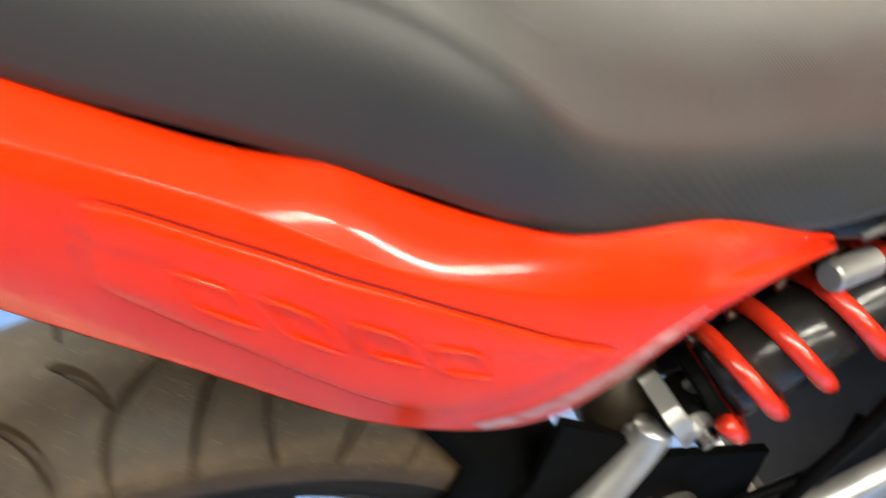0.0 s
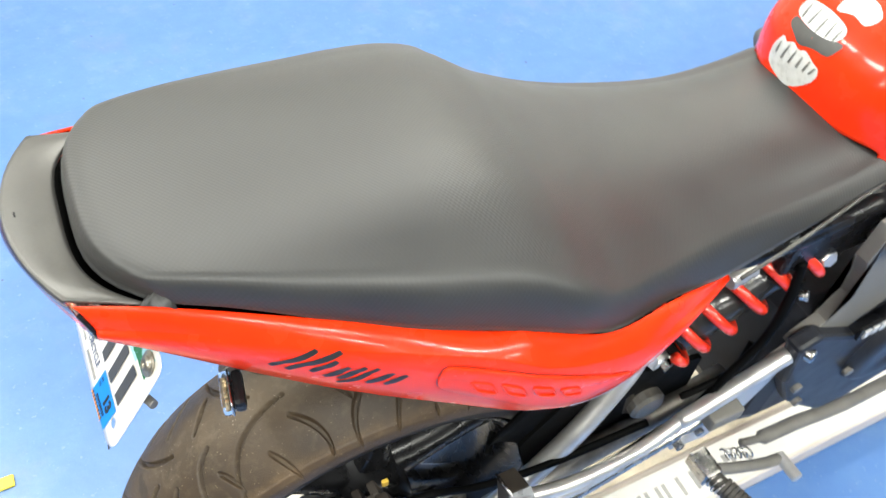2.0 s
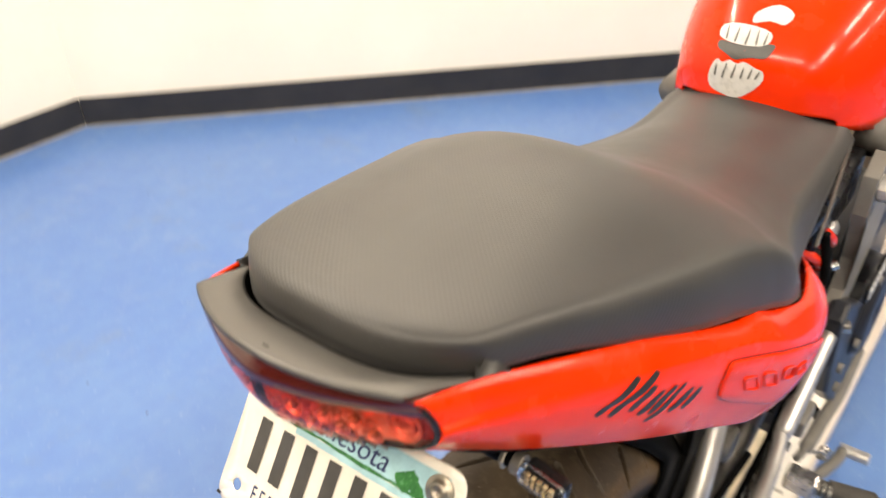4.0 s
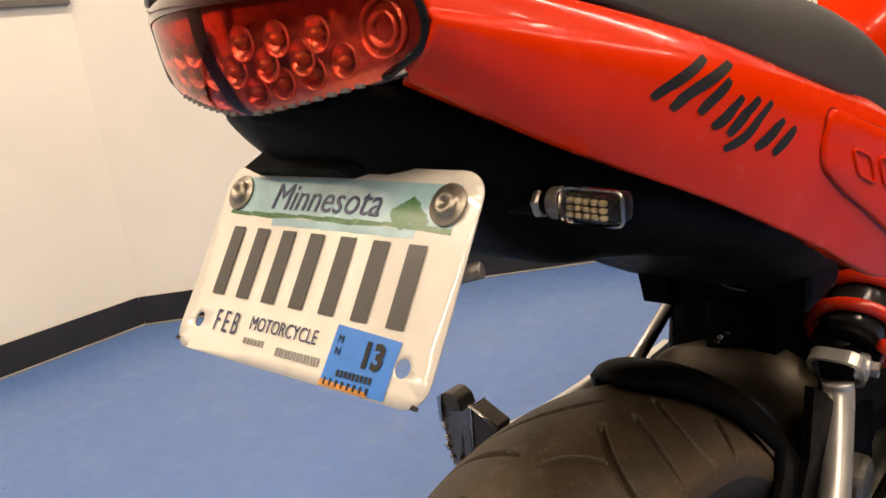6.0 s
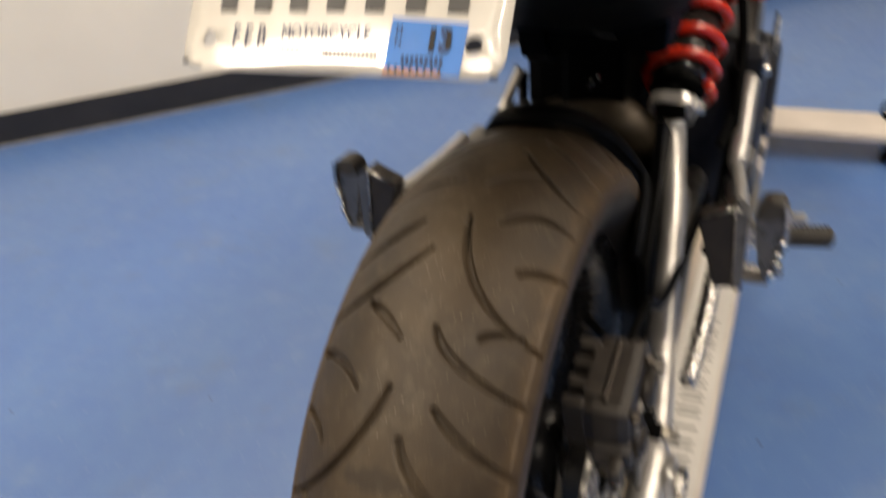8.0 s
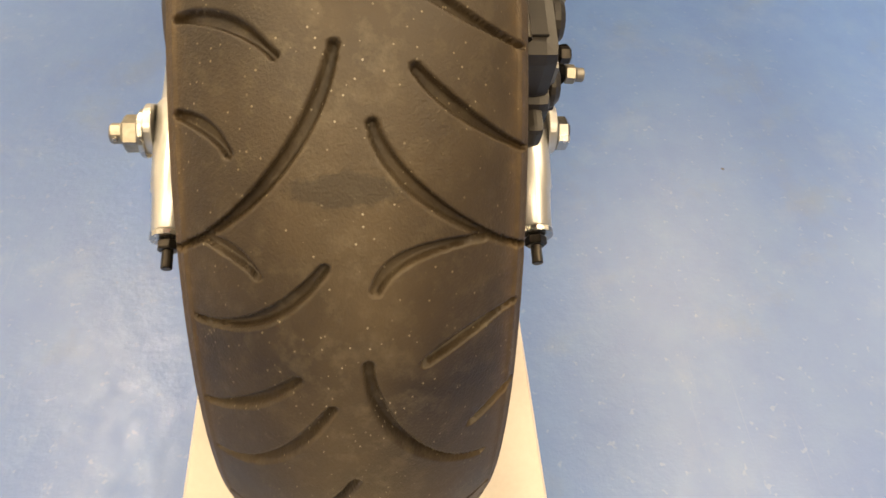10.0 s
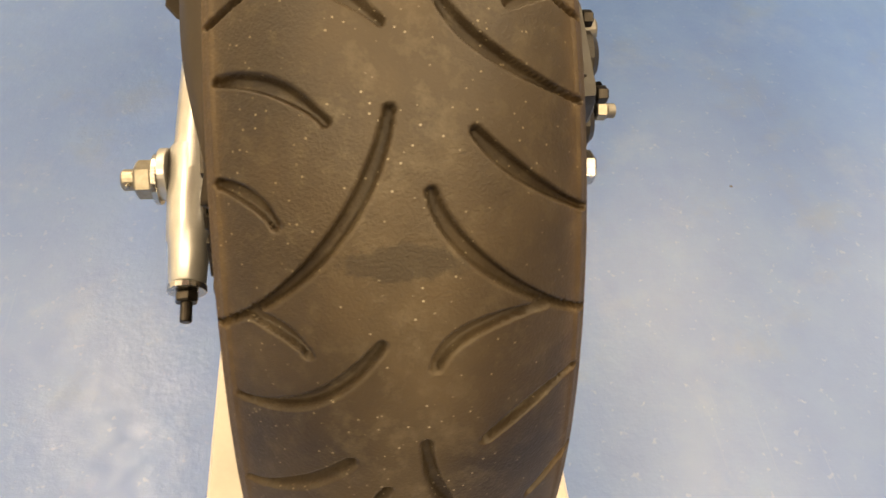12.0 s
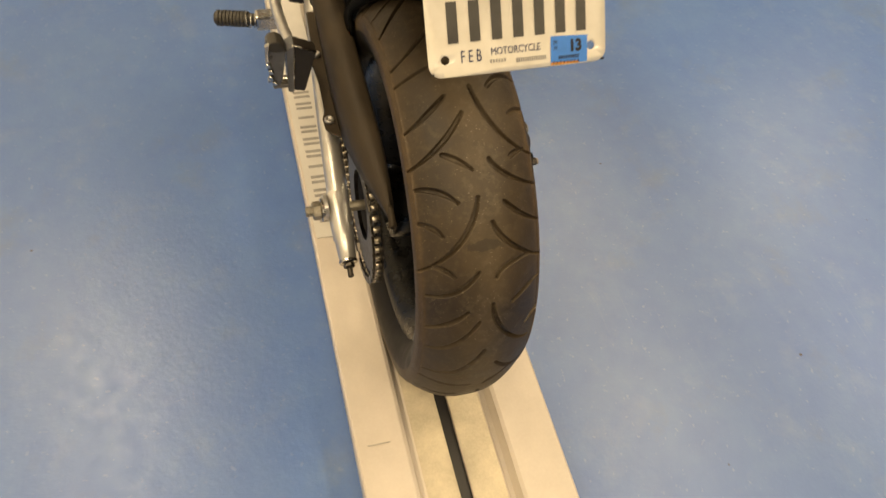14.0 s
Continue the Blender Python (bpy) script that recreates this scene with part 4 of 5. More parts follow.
VS = [0, 0.03, 0.07, 0.12, 0.17, 0.21, 0.235, 0.25, 0.26, 0.27, 0.285, 0.31, 0.36, 0.43, 0.5, 0.58, 0.66, 0.74, 0.8, 0.83, 0.85, 0.86, 0.87, 0.89, 0.93, 1.0]
for s in (1, -1):
    rows = [[S(s, panel(k / 90, v)) for v in VS] for k in range(91)]
    if s < 0:
        # the left panel stands a little wider at its tail and tucks further in below
        def fade(x, x0, x1):
            return 1 - min(1.0, max(0.0, (x - x0) / (x1 - x0)))
        rows = [[(x, y * (1 + (0.008 * fade(x, -0.2, -0.14) if j < 9 else -0.21 * fade(x, -0.2, 0.0))), z - 0.003 + (0.001 * fade(x, -0.2, -0.14) if j < 9 else 0.0)) for j, (x, y, z) in enumerate(row)] for row in rows]
    ob = part("side_panel", grid(rows), RED, bike, "gloss red painted tail side panel", True)
    solid(ob, 0.003, -1 if s > 0 else -1)
    if s < 0:
        continue
    side_panel = ob
    # raised cover at the panel's front, with its dark parting line
    EDGE = [(0.0100, 0.345), (0.0150, 0.331), (0.030, 0.334), (0.0447, 0.336), (0.070, 0.322), (0.092, 0.311), (0.122, 0.338), (0.150, 0.388), (0.166, 0.424), (0.1725, 0.450), (0.166, 0.490), (0.152, 0.560), (0.1264, 0.676), (0.113, 0.708), (0.101, 0.713),
            (0.084, 0.690), (0.055, 0.660), (0.030, 0.635), (0.0155, 0.602), (0.0080, 0.575), (0.0052, 0.540), (0.0050, 0.480), (0.0062, 0.410), (0.0075, 0.370)]

    def cover(grow, steps):
        """The cover's outline grown by metres; steps are (ring, height) from the rim inwards."""
        n = len(EDGE)
        loop = [cm([EDGE[-1]] + EDGE + EDGE[:2], 1 + k / 5) for k in range(n * 5)]
        out = []
        for k, (x, v) in enumerate(loop):
            (x0, v0), (x1, v1) = loop[k - 1], loop[(k + 1) % len(loop)]
            dx, dz = x1 - x0, -(v1 - v0) * 0.13
            ln = math.hypot(dx, dz) or 1
            out.append((x - dz / ln * grow, v - dx / ln * grow / 0.13))
        cx, cv = 0.082, 0.50
        rows = []
        for ring, h in steps:
            row = []
            for x, v in out:
                ln = math.hypot(x - cx, (v - cv) * 0.13)
                f = ring if ring <= 0.9 else 1 - (1 - ring) * 0.05 / ln
                row.append(panel_at(cx + (x - cx) * f, cv + (v - cv) * f, h))
            rows.append(row)
        return grid(rows, True)

    part("seam", cover(0.0010, ((1.0, 0.0002), (0.9, 0.0002), (0.6, 0.0001), (0.02, 0.0001))), REDDARK, side_panel, "dark parting line", True)
    part("side_cover", cover(0.0, ((1.0, -0.0004), (0.995, 0.0012), (0.985, 0.0020), (0.96, 0.0024), (0.75, 0.0024), (0.5, 0.0024), (0.25, 0.0024), (0.02, 0.0024))), RED, side_panel, "raised gloss red cover", True)

    def stroke(name, pts, width, h, material, label=""):
        """A brush stroke of (x, v) points laid on the panel, tapered at both ends."""
        n = (len(pts) - 1) * 7
        a, b, e = [], [], []
        for k in range(n + 1):
            x, v = cm(pts, k / 7)
            x2, v2 = cm(pts, min(k + 1, n) / 7)
            x1, v1 = cm(pts, max(k - 1, 0) / 7)
            dx, dz = x2 - x1, -(v2 - v1) * 0.115
            ln = math.hypot(dx, dz) or 1
            w = width * (0.45 + 0.55 * math.sin(PI * (0.12 + 0.8 * k / n)))
            nx, nz = -dz / ln * w, dx / ln * w
            a.append(panel_at(x + nx, v - nz / 0.115, h))
            b.append(panel_at(x - nx, v + nz / 0.115, h))
        return part(name, grid([a, b]), material, side_panel, label)

    # black brushed trade mark: plain slanted strokes and dabs only
    for pts, w in (([(-0.1065, 0.510), (-0.0946, 0.410), (-0.0755, 0.272)], 0.0036), ([(-0.0965, 0.535), (-0.0832, 0.415), (-0.0600, 0.268)], 0.0038), ([(-0.0815, 0.520), (-0.0735, 0.440), (-0.0640, 0.345)], 0.0036),
                   ([(-0.0735, 0.565), (-0.0652, 0.500), (-0.0565, 0.400)], 0.0036), ([(-0.0640, 0.575), (-0.0557, 0.490), (-0.0455, 0.385)], 0.0036), ([(-0.0650, 0.640), (-0.0520, 0.550), (-0.0370, 0.385)], 0.0032),
                   ([(-0.0455, 0.590), (-0.0370, 0.530), (-0.0265, 0.440)], 0.0036), ([(-0.0330, 0.590), (-0.0258, 0.530), (-0.0170, 0.455)], 0.0034)):
        stroke("mark", pts, w * 0.72, 0.0005, INK, "black brush-stroke mark")
    # embossed model mark: plain raised loops in the paint's own red
    for x0, vc in ((0.040, 0.500), (0.0640, 0.482), (0.0885, 0.455), (0.1130, 0.472)):
        loop = [panel_at(x0 + a - b * 0.55, vc - b / 0.13, 0.0030) for a, b in round_rect(0.0165, 0.0120, 0.003, 4)]
        part("embossed_loop", tube(loop + loop[:2], 0.0010, 8), RED, side_panel, "", True)
    # stone-chipped edge along the front corner, the rounded rim's highlight painted into its colour
    stroke("chipped_edge_glint", [(0.128, 0.815), (0.145, 0.765), (0.160, 0.690), (0.175, 0.610), (0.190, 0.540), (0.205, 0.480), (0.219, 0.440)], 0.0042, 0.0006, SCUFFGLINT, "scuffed pale paint edge with the rim's highlight painted in")

# ---- seat: stations along x with crown height, shoulder and skirt edge
SEAT = [
    (-0.1985, 0.6275, 0.0804, 0.6220, 0.0916, 0.6042), (-0.178, 0.6318, 0.0824, 0.6269, 0.0984, 0.6040), (-0.13, 0.6265, 0.0940, 0.6216, 0.1108, 0.5953), (-0.07, 0.6202, 0.1065, 0.6110, 0.1268, 0.5772),
    (0.00, 0.6150, 0.1200, 0.5965, 0.1472, 0.5507), (0.056, 0.6085, 0.1310, 0.5850, 0.1590, 0.5312), (0.096, 0.5992, 0.1395, 0.5720, 0.1675, 0.5169), (0.134, 0.5817, 0.1500, 0.5500, 0.1738, 0.5002),
    (0.178, 0.5558, 0.1450, 0.5180, 0.1712, 0.4822), (0.25, 0.5251, 0.1250, 0.4930, 0.1525, 0.4582), (0.33, 0.5067, 0.1045, 0.4804, 0.1385, 0.4319), (0.42, 0.4949, 0.0972, 0.4679, 0.1289, 0.4365), (0.50, 0.4947, 0.0955, 0.4690, 0.1222, 0.4497), (0.552, 0.5014, 0.0924, 0.4770, 0.1196, 0.4584)]


def seat_row(t):
    x, zc, ys, zs, ye, ze = cm(SEAT, t)
    half = []
    for k in range(8):
        f = k / 8
        half.append((f * ys, zc + (zs - zc) * f ** 3.0))
    bulge = min(1, (zs - ze) / 0.05)
    for k in range(10):
        f = k / 9
        # a marked shoulder, then a nearly straight skirt
        y = ys + (ye - 0.002 - ys) * f + 0.0100 * bulge * math.sin(PI * f ** 0.62)
        z = zs + (ze + 0.0005 - zs) * f + 0.0035 * bulge * math.sin(PI * f ** 0.5)
        half.append((y, z))
    half.append((ye - 0.0085, ze - 0.002))
    # the rear edge is curved like the tail cover, and rolls over
    back = max(0.0, 1 - t / 3)
    roll = 0.019 * max(0.0, 1 - t / 0.7) ** 2.4
    return [(x + 0.042 * back * abs(y / ye) ** 3.4, y, z - roll) for y, z in [(-b, c) for b, c in half[::-1]] + half[1:]]


seat = part("seat", grid([seat_row(k / 8) for k in range(8 * (len(SEAT) - 1) + 1)]), VINYL, bike, "dark grey vinyl two-level seat with a fine weave", True)
solid(seat, 0.012)


# black strap gap behind the seat, grey tail cover, rear lamp
def tail_edge(g, grow=0.0):
    """The rear outline from the left corner (g = -1) over the middle to the right (g = 1)."""
    y = -g * (0.079 + grow)
    x = -0.2355 - grow + 0.024 * abs(g) ** 2.1
    return x, y


def gap_edge(g):
    y = -g * ((0.101 if g > 0 else 0.094) - 0.006 * abs(g) ** 6)
    return -0.2025 + 0.048 * abs(g) ** 3.6, y


rows = []
for k in range(49):
    g = -1 + 2 * k / 48
    xa, ya = gap_edge(g)
    xb, yb = tail_edge(g)
    za = 0.613 - 0.003 * g * g - 0.012 * abs(g) ** 10
    row = []
    for j in range(13):
        f = j / 12
        ridge = 0.0012 * math.sin(PI * f)
        row.append((xa + (xb - xa) * f, ya + (yb - ya) * f, za + (0.6195 + 0.0058 * (1 - g * g) - za) * f + ridge))
    row.append((xb - 0.0012, yb * 1.003, 0.6168 + 0.0058 * (1 - g * g)))
    rows.append(row)
tail = part("tail_cover", grid(rows), TAILG, bike, "satin grey painted tail cover", True)
solid(tail, 0.003)
rows = []
for k in range(49):
    g = 0.9 * (-1 + 2 * k / 48)
    xa, ya = gap_edge(g)
    z = 0.611 - 0.006 * g * g
    rows.append([(xa - 0.004, ya, z - 0.004), (xa - 0.001, ya, z + 0.0005), (xa + 0.001, ya * 0.99, z - 0.014), (xa + 0.010, ya * 0.97, z - 0.020), (xa + 0.030, ya * 0.94, z - 0.022)])
solid(part("seat_gap_seal", grid(rows), BLACKP, bike, "black rubber seal between seat and tail", True), 0.002)

# rear lamp: a shallow V of red lens with a middle bar, reflector and bulbs behind it
def lamp_pt(g, f, inset=0.0):
    """g from -1 (left) to 1 (right), f from 0 (top) to 1 (bottom)."""
    # half width and sweep through top, tip and bottom corner
    top, tip, low = (f - 0.42) * (f - 1) / 0.42, f * (1 - f) / 0.2436, f * (f - 0.42) / 0.58
    y = -g * (0.083 * top + 0.091 * tip + 0.072 * low)
    x = -0.240 + inset + (0.029 * top + 0.035 * tip + 0.014 * low) * abs(g) ** 1.6 + 0.016 * f - 0.005 * math.sin(PI * f)
    x += 0.008 * (max(0, 0.14 - f) / 0.14) ** 2 * (1 - 0.8 * abs(g) ** 3) + 0.004 * (max(0, f - 0.88) / 0.12) ** 2
    z = 0.6165 + 0.0070 * (1 - g * g) * max(0, 0.3 - f) / 0.3 - 0.0525 * f + 0.011 * max(0, f - 0.55) / 0.45 * abs(g) ** 1.4
    return (x, y, z)


lamp = part("rear_lamp", grid([[lamp_pt(-1 + 2 * k / 40, j / 14, 0.014) for j in range(2, 15)] for k in range(41)]), REFLEC, bike, "red rear lamp with clear bulbs behind a red lens", True)
solid(lamp, 0.002)
part("lens", grid([[lamp_pt(-1 + 2 * k / 40, j / 14) for j in range(15)] for k in range(41)]), LENSR, lamp, "glossy transparent red lens", True).visible_shadow = False
part("divider", grid([[lamp_pt(g, j / 14, 0.0005) for j in range(15)] + [lamp_pt(g, j / 14, 0.0045) for j in range(14, -1, -1)] for g in (-0.030, -0.018, 0.018, 0.030)], True), SATIN, lamp, "dark bar between the lamp halves")
part("top_band", grid([[tuple(np.array(lamp_pt(-1 + 2 * k / 40, f, -0.0006))) for f in (0.0, 0.03, 0.06, 0.10, 0.14, 0.18)] for k in range(41)]), SMOKE, lamp, "dark smoked band along the lens top", True)
for s in (1, -1):
    rim = [lamp_pt(s * g, f, 0.0012) for g, f in ((0.99, 0.12), (0.993, 0.20), (0.995, 0.28), (0.998, 0.42), (0.995, 0.6), (0.985, 0.8), (0.96, 0.97))]
    part("bezel", tube(smooth_path(rim, 6), 0.0017, 10), SATIN, lamp, "black rubber bezel", True)
bulb = glow = None
for s in (1, -1):
    for g, f in ((0.18, 0.42), (0.36, 0.42), (0.54, 0.42), (0.15, 0.80), (0.32, 0.76), (0.49, 0.72), (0.64, 0.66), (0.08, 0.62), (0.27, 0.60), (0.45, 0.58)):
        c = Vector(lamp_pt(s * g, f, 0.0115))
        if bulb is None:
            bulb = part("reflector_cup", lathe([(0.0, 0.0005), (-0.001, 0.003), (-0.0035, 0.0060), (-0.0045, 0.0068), (-0.0045, 0.0074), (-0.003, 0.0070), (0.001, 0.0035), (0.0015, 0.0005)], 20, "Z"), REFLEC, lamp, "red bulb reflector", True)
            bulb.matrix_basis = Matrix.Translation(c) @ pose(0, 0, 0, 0, 90, 0)
            glow = part("bulb", lathe([(-0.0075, 0.0003), (-0.0070, 0.0014), (-0.0058, 0.0025), (-0.004, 0.0029), (-0.001, 0.0026), (0.0, 0.0003)], 14, "Z"), CLEARLED, lamp, "small clear bulb", True)
            glow.matrix_basis = bulb.matrix_basis.copy()
        else:
            share("reflector_cup", bulb, Matrix.Translation(c) @ pose(0, 0, 0, 0, 90, 0), lamp)
            share("bulb", glow, Matrix.Translation(c) @ pose(0, 0, 0, 0, 90, 0), lamp)
for s in (1, -1):
    c = Vector(lamp_pt(s * 0.80, 0.44, 0.0095))
    for r in (0.0105, 0.0062):
        part("side_reflector", lathe([(0, r - 0.0015), (-0.0025, r), (-0.003, r + 0.0008), (0.001, r + 0.0008)], 24, "Z"), REFLEC, lamp, "round red reflector ring", True).matrix_basis = Matrix.Translation(c) @ pose(0, 0, 0, 0, 90, 0)
    for k in range(9):
        c = Vector(lamp_pt(s * (0.12 + 0.09 * k), 0.985, -0.0006))
        part("lens_foot", box(c - Vector((0.0010, 0.0024, 0.0009)), c + Vector((0.0010, 0.0024, 0.0009)), 0.0004), DULL, lamp)

# black undertail below the panels, and the plate with its lamp
UNDER = [(-0.208, 0.030, 0.566, 0.560), (-0.194, 0.060, 0.572, 0.546), (-0.155, 0.086, 0.554, 0.512), (-0.09, 0.106, 0.524, 0.464), (-0.03, 0.115, 0.499, 0.449), (0.05, 0.128, 0.464, 0.425), (0.13, 0.134, 0.428, 0.392), (0.21, 0.118, 0.398, 0.350), (0.30, 0.112, 0.392, 0.330)]
rows = []
for k in range(65):
    x, yw, zt, zb = cm(UNDER, k / 8)
    rows.append([(x, -yw, zt), (x, -yw * 0.93, zt - (zt - zb) * 0.55), (x, -yw * 0.60, zb + 0.003), (x, -yw * 0.46, zb), (x, yw * 0.46, zb), (x, yw * 0.60, zb + 0.003), (x, yw * 0.93, zt - (zt - zb) * 0.55), (x, yw, zt), (x, yw * 0.6, zt + 0.01), (x, -yw * 0.6, zt + 0.01)])
for k in (0, -1):
    mid = sum((Vector(p) for p in rows[k]), Vector()) / 10
    cap = [tuple(Vector(p).lerp(mid, 0.98)) for p in rows[k]]
    rows = [cap] + rows if k == 0 else rows + [cap]
under = part("undertail", grid(rows, True), BLACKP, bike, "matt black plastic undertail", True)
part("inner_fender", box((0.205, -0.098, 0.330), (0.300, 0.052, 0.42), 0.012), BLACKP, under)
part("flap", prism([(0.205, 0.42), (0.195, 0.36), (0.205, 0.326), (0.235, 0.314), (0.30, 0.31), (0.30, 0.42)], lambda x, z, h: (x, 0.020 + h, z), 0.026), BLACKP, under)
part("battery_box", box((0.305, -0.040, 0.20), (0.42, 0.035, 0.36), 0.010), BLACKP, under)
part("strap_clip", tube(smooth_path([(0.203, -0.021, 0.363), (0.203, -0.030, 0.352), (0.203, -0.049, 0.349)], 6), 0.0012, 8), DULL, under)
for c in ((0.203, -0.024, 0.299), (0.203, -0.027, 0.304), (0.203, -0.034, 0.309)):
    part("clip_dot", rod(Vector(c), Vector(c) + Vector((-0.003, 0, 0)), 0.0020, seg=10), STEEL, under)
part("plate_arm", box((-0.165, -0.030, 0.505), (-0.12, 0.030, 0.525), 0.006, pose(0, 0, 0, 0, 0, 0)), BLACKP, under)
part("plate_bolt", rod((-0.193, -0.082, 0.492), (-0.188, -0.0935, 0.495), 0.0036), DULL, under)

PLM = Matrix.Translation((-0.2035, -0.0015, 0.4904)) @ Matrix(((0, 0.567, -0.823, 0), (-1, 0, 0, 0), (0, 0.823, 0.567, 0), (0, 0, 0, 1))) @ Matrix.Rotation(0.011, 4, "Z")


def on_plate(a, b, h):
    """A place on the plate: a to its right, b up its face, h off it; the sheet bows a little."""
    return PLM @ Vector((a, b, h + 0.0006 * ((b - 0.02) / 0.05) ** 2 - 0.0022 * (a / 0.089) ** 2 - 0.05 * b * max(0.0, -a)))


def plate_grid():
    bm = bmesh.new()
    out = round_rect(0.178, 0.102, 0.012, 6)
    holes = [(-0.073, -0.0352), (0.073, -0.0352)]
    n = 44
    def ring_pts(c):
        return [(c[0] + 0.0042 * math.cos(2 * PI * k / 14), c[1] + 0.0042 * math.sin(2 * PI * k / 14)) for k in range(14)]
    vs = []
    ed = []
    for loop in (out, ring_pts(holes[0]), ring_pts(holes[1])):
        v = [bm.verts.new((a, b, 0)) for a, b in loop]
        for i in range(len(v)):
            ed.append(bm.edges.new((v[i], v[(i + 1) % len(v)])))
    bmesh.ops.triangle_fill(bm, use_beauty=True, use_dissolve=False, edges=ed)
    for cut in range(1, 18):
        b = -0.051 + 0.102 * cut / 18
        bmesh.ops.bisect_plane(bm, geom=list(bm.verts) + list(bm.edges) + list(bm.faces), plane_co=(0, b, 0), plane_no=(0, 1, 0))
    for cut in range(1, 12):
        a = -0.089 + 0.178 * cut / 12
        bmesh.ops.bisect_plane(bm, geom=list(bm.verts) + list(bm.edges) + list(bm.faces), plane_co=(a, 0, 0), plane_no=(1, 0, 0))
    for v in bm.verts:
        v.co = on_plate(v.co.x, v.co.y, 0)
    return bm


plate = part("license_plate", plate_grid(), PLATE, bike, "cream registration plate with a blue sky band, bolted under the lamp", True)
solid(plate, 0.0010)


def on_plate_mesh(ob):
    """Bends flat lettering, drawn in plate coordinates, onto the plate."""
    for v in ob.data.vertices:
        v.co = on_plate(v.co.x, v.co.y, v.co.z)
    return ob


def plate_text(name, text, size, a, b, material, bold=0, squeeze=1.0, h=0.0006, slant=0.0):
    return on_plate_mesh(letters(name, text, size, Matrix.Translation((a, b, h)), material, plate, bold, squeeze, 0.0001, slant))


def plate_patch(name, outline, material, h=0.0004, label="", t=0.0002):
    return part(name, prism(outline, lambda a, b, z: on_plate(a, b, z + h), t), material, plate, label)


for k in range(8):
    a0, a1 = -0.078 + 0.0195 * k, -0.078 + 0.0195 * (k + 1)
    plate_patch("sky_band", [(a0, 0.0245), (a1, 0.0245), (a1, 0.0445), (a0, 0.0445)], SKYB, 0.00012, "pale blue printed sky", 0.00004)
    plate_patch("shore_line", [(a0, 0.0238 - 0.0006 * (k % 3)), (a1, 0.0234 - 0.0006 * ((k + 1) % 3)), (a1, 0.0250), (a0, 0.0256)], TREEG, 0.00020, "dark green printed shore", 0.00004)
    if k not in (0, 1, 7):
        plate_patch("lake", [(a0, 0.0185), (a1, 0.0190), (a1, 0.0230), (a0, 0.0232)], SKYB, 0.00008, "pale blue printed lake", 0.00003)
for a, b, r in ((0.047, 0.0295, 0.0055), (0.053, 0.0335, 0.0050), (0.058, 0.0285, 0.0050), (0.050, 0.0265, 0.0045), (0.061, 0.0265, 0.0035)):
    plate_patch("tree_patch", [(a + r * (1 + 0.2 * math.sin(5 * q)) * math.cos(q), b + r * (1 + 0.2 * math.cos(4 * q)) * 0.8 * math.sin(q)) for q in (2 * PI * k / 12 for k in range(12))], TREEG, 0.00026 + r * 0.01, "dark green printed trees", 0.00003)
plate_text("state_name", "Minnesota", 0.0200, -0.0045, 0.0335, BLUEINK, 0.0, 0.95, 0.0006, 0.22)
# the registration itself stays plain bars
for i in range(7):
    a = -0.064 + i * 0.0212
    plate_patch("registration_bar", [(a - 0.0050, -0.0205), (a + 0.0050, -0.0205), (a + 0.0050, 0.0165), (a - 0.0050, 0.0165)], DARKGREY, 0.0006, "dark grey embossed bar")
plate_text("month", "F E B", 0.0160, -0.0480, -0.0340, BLUEINK, 0.0, 0.62)
plate_text("class_name", "MOTORCYCLE", 0.0096, -0.0040, -0.0315, BLUEINK, 0.0, 0.78)
for i in range(14):
    a = -0.004 + i * 0.0022
    plate_patch("small_print", [(a, -0.0435), (a + 0.0015, -0.0435), (a + 0.0015, -0.0395), (a, -0.0395)], GREYINK, 0.0005, "small grey printed bars")
for i in range(6):
    a = -0.030 + i * 0.0028
    plate_patch("small_print", [(a, -0.0415), (a + 0.0016, -0.0415), (a + 0.0016, -0.0385), (a, -0.0385)], GREYINK, 0.0005)
sx, sy = 0.0500, -0.0365
plate_patch("renewal_sticker", [(sx - 0.0195, sy - 0.0135), (sx + 0.0185, sy - 0.0135), (sx + 0.0195, sy + 0.0115), (sx - 0.0185, sy + 0.0135)], STICKB, 0.0005, "bright blue renewal sticker")
plate_patch("sticker_edge", [(sx - 0.0195, sy - 0.0137), (sx + 0.0100, sy - 0.0137), (sx + 0.009, sy - 0.0118), (sx - 0.0194, sy - 0.0110)], ORANGE, 0.0009, "worn orange layer below")
plate_text("sticker_year", "13", 0.0150, sx + 0.0065, sy + 0.0025, INK, 0.0007, 0.9, 0.0011)
plate_text("sticker_state", "M\nN", 0.0052, sx - 0.0140, sy + 0.0045, INK, 0.0, 0.9, 0.0011)
for i in range(9):
    a = sx - 0.0110 + i * 0.0024
    plate_patch("sticker_print", [(a, sy - 0.0085), (a + 0.0015, sy - 0.0085), (a + 0.0015, sy - 0.0055), (a, sy - 0.0055)], INK, 0.0009)
for i in range(8):
    a = sx - 0.0170 + i * 0.0036
    plate_patch("sticker_print", [(a, sy - 0.0130), (a + 0.0012, sy - 0.0130), (a + 0.0012, sy - 0.0100), (a, sy - 0.0100)], INK, 0.0010)
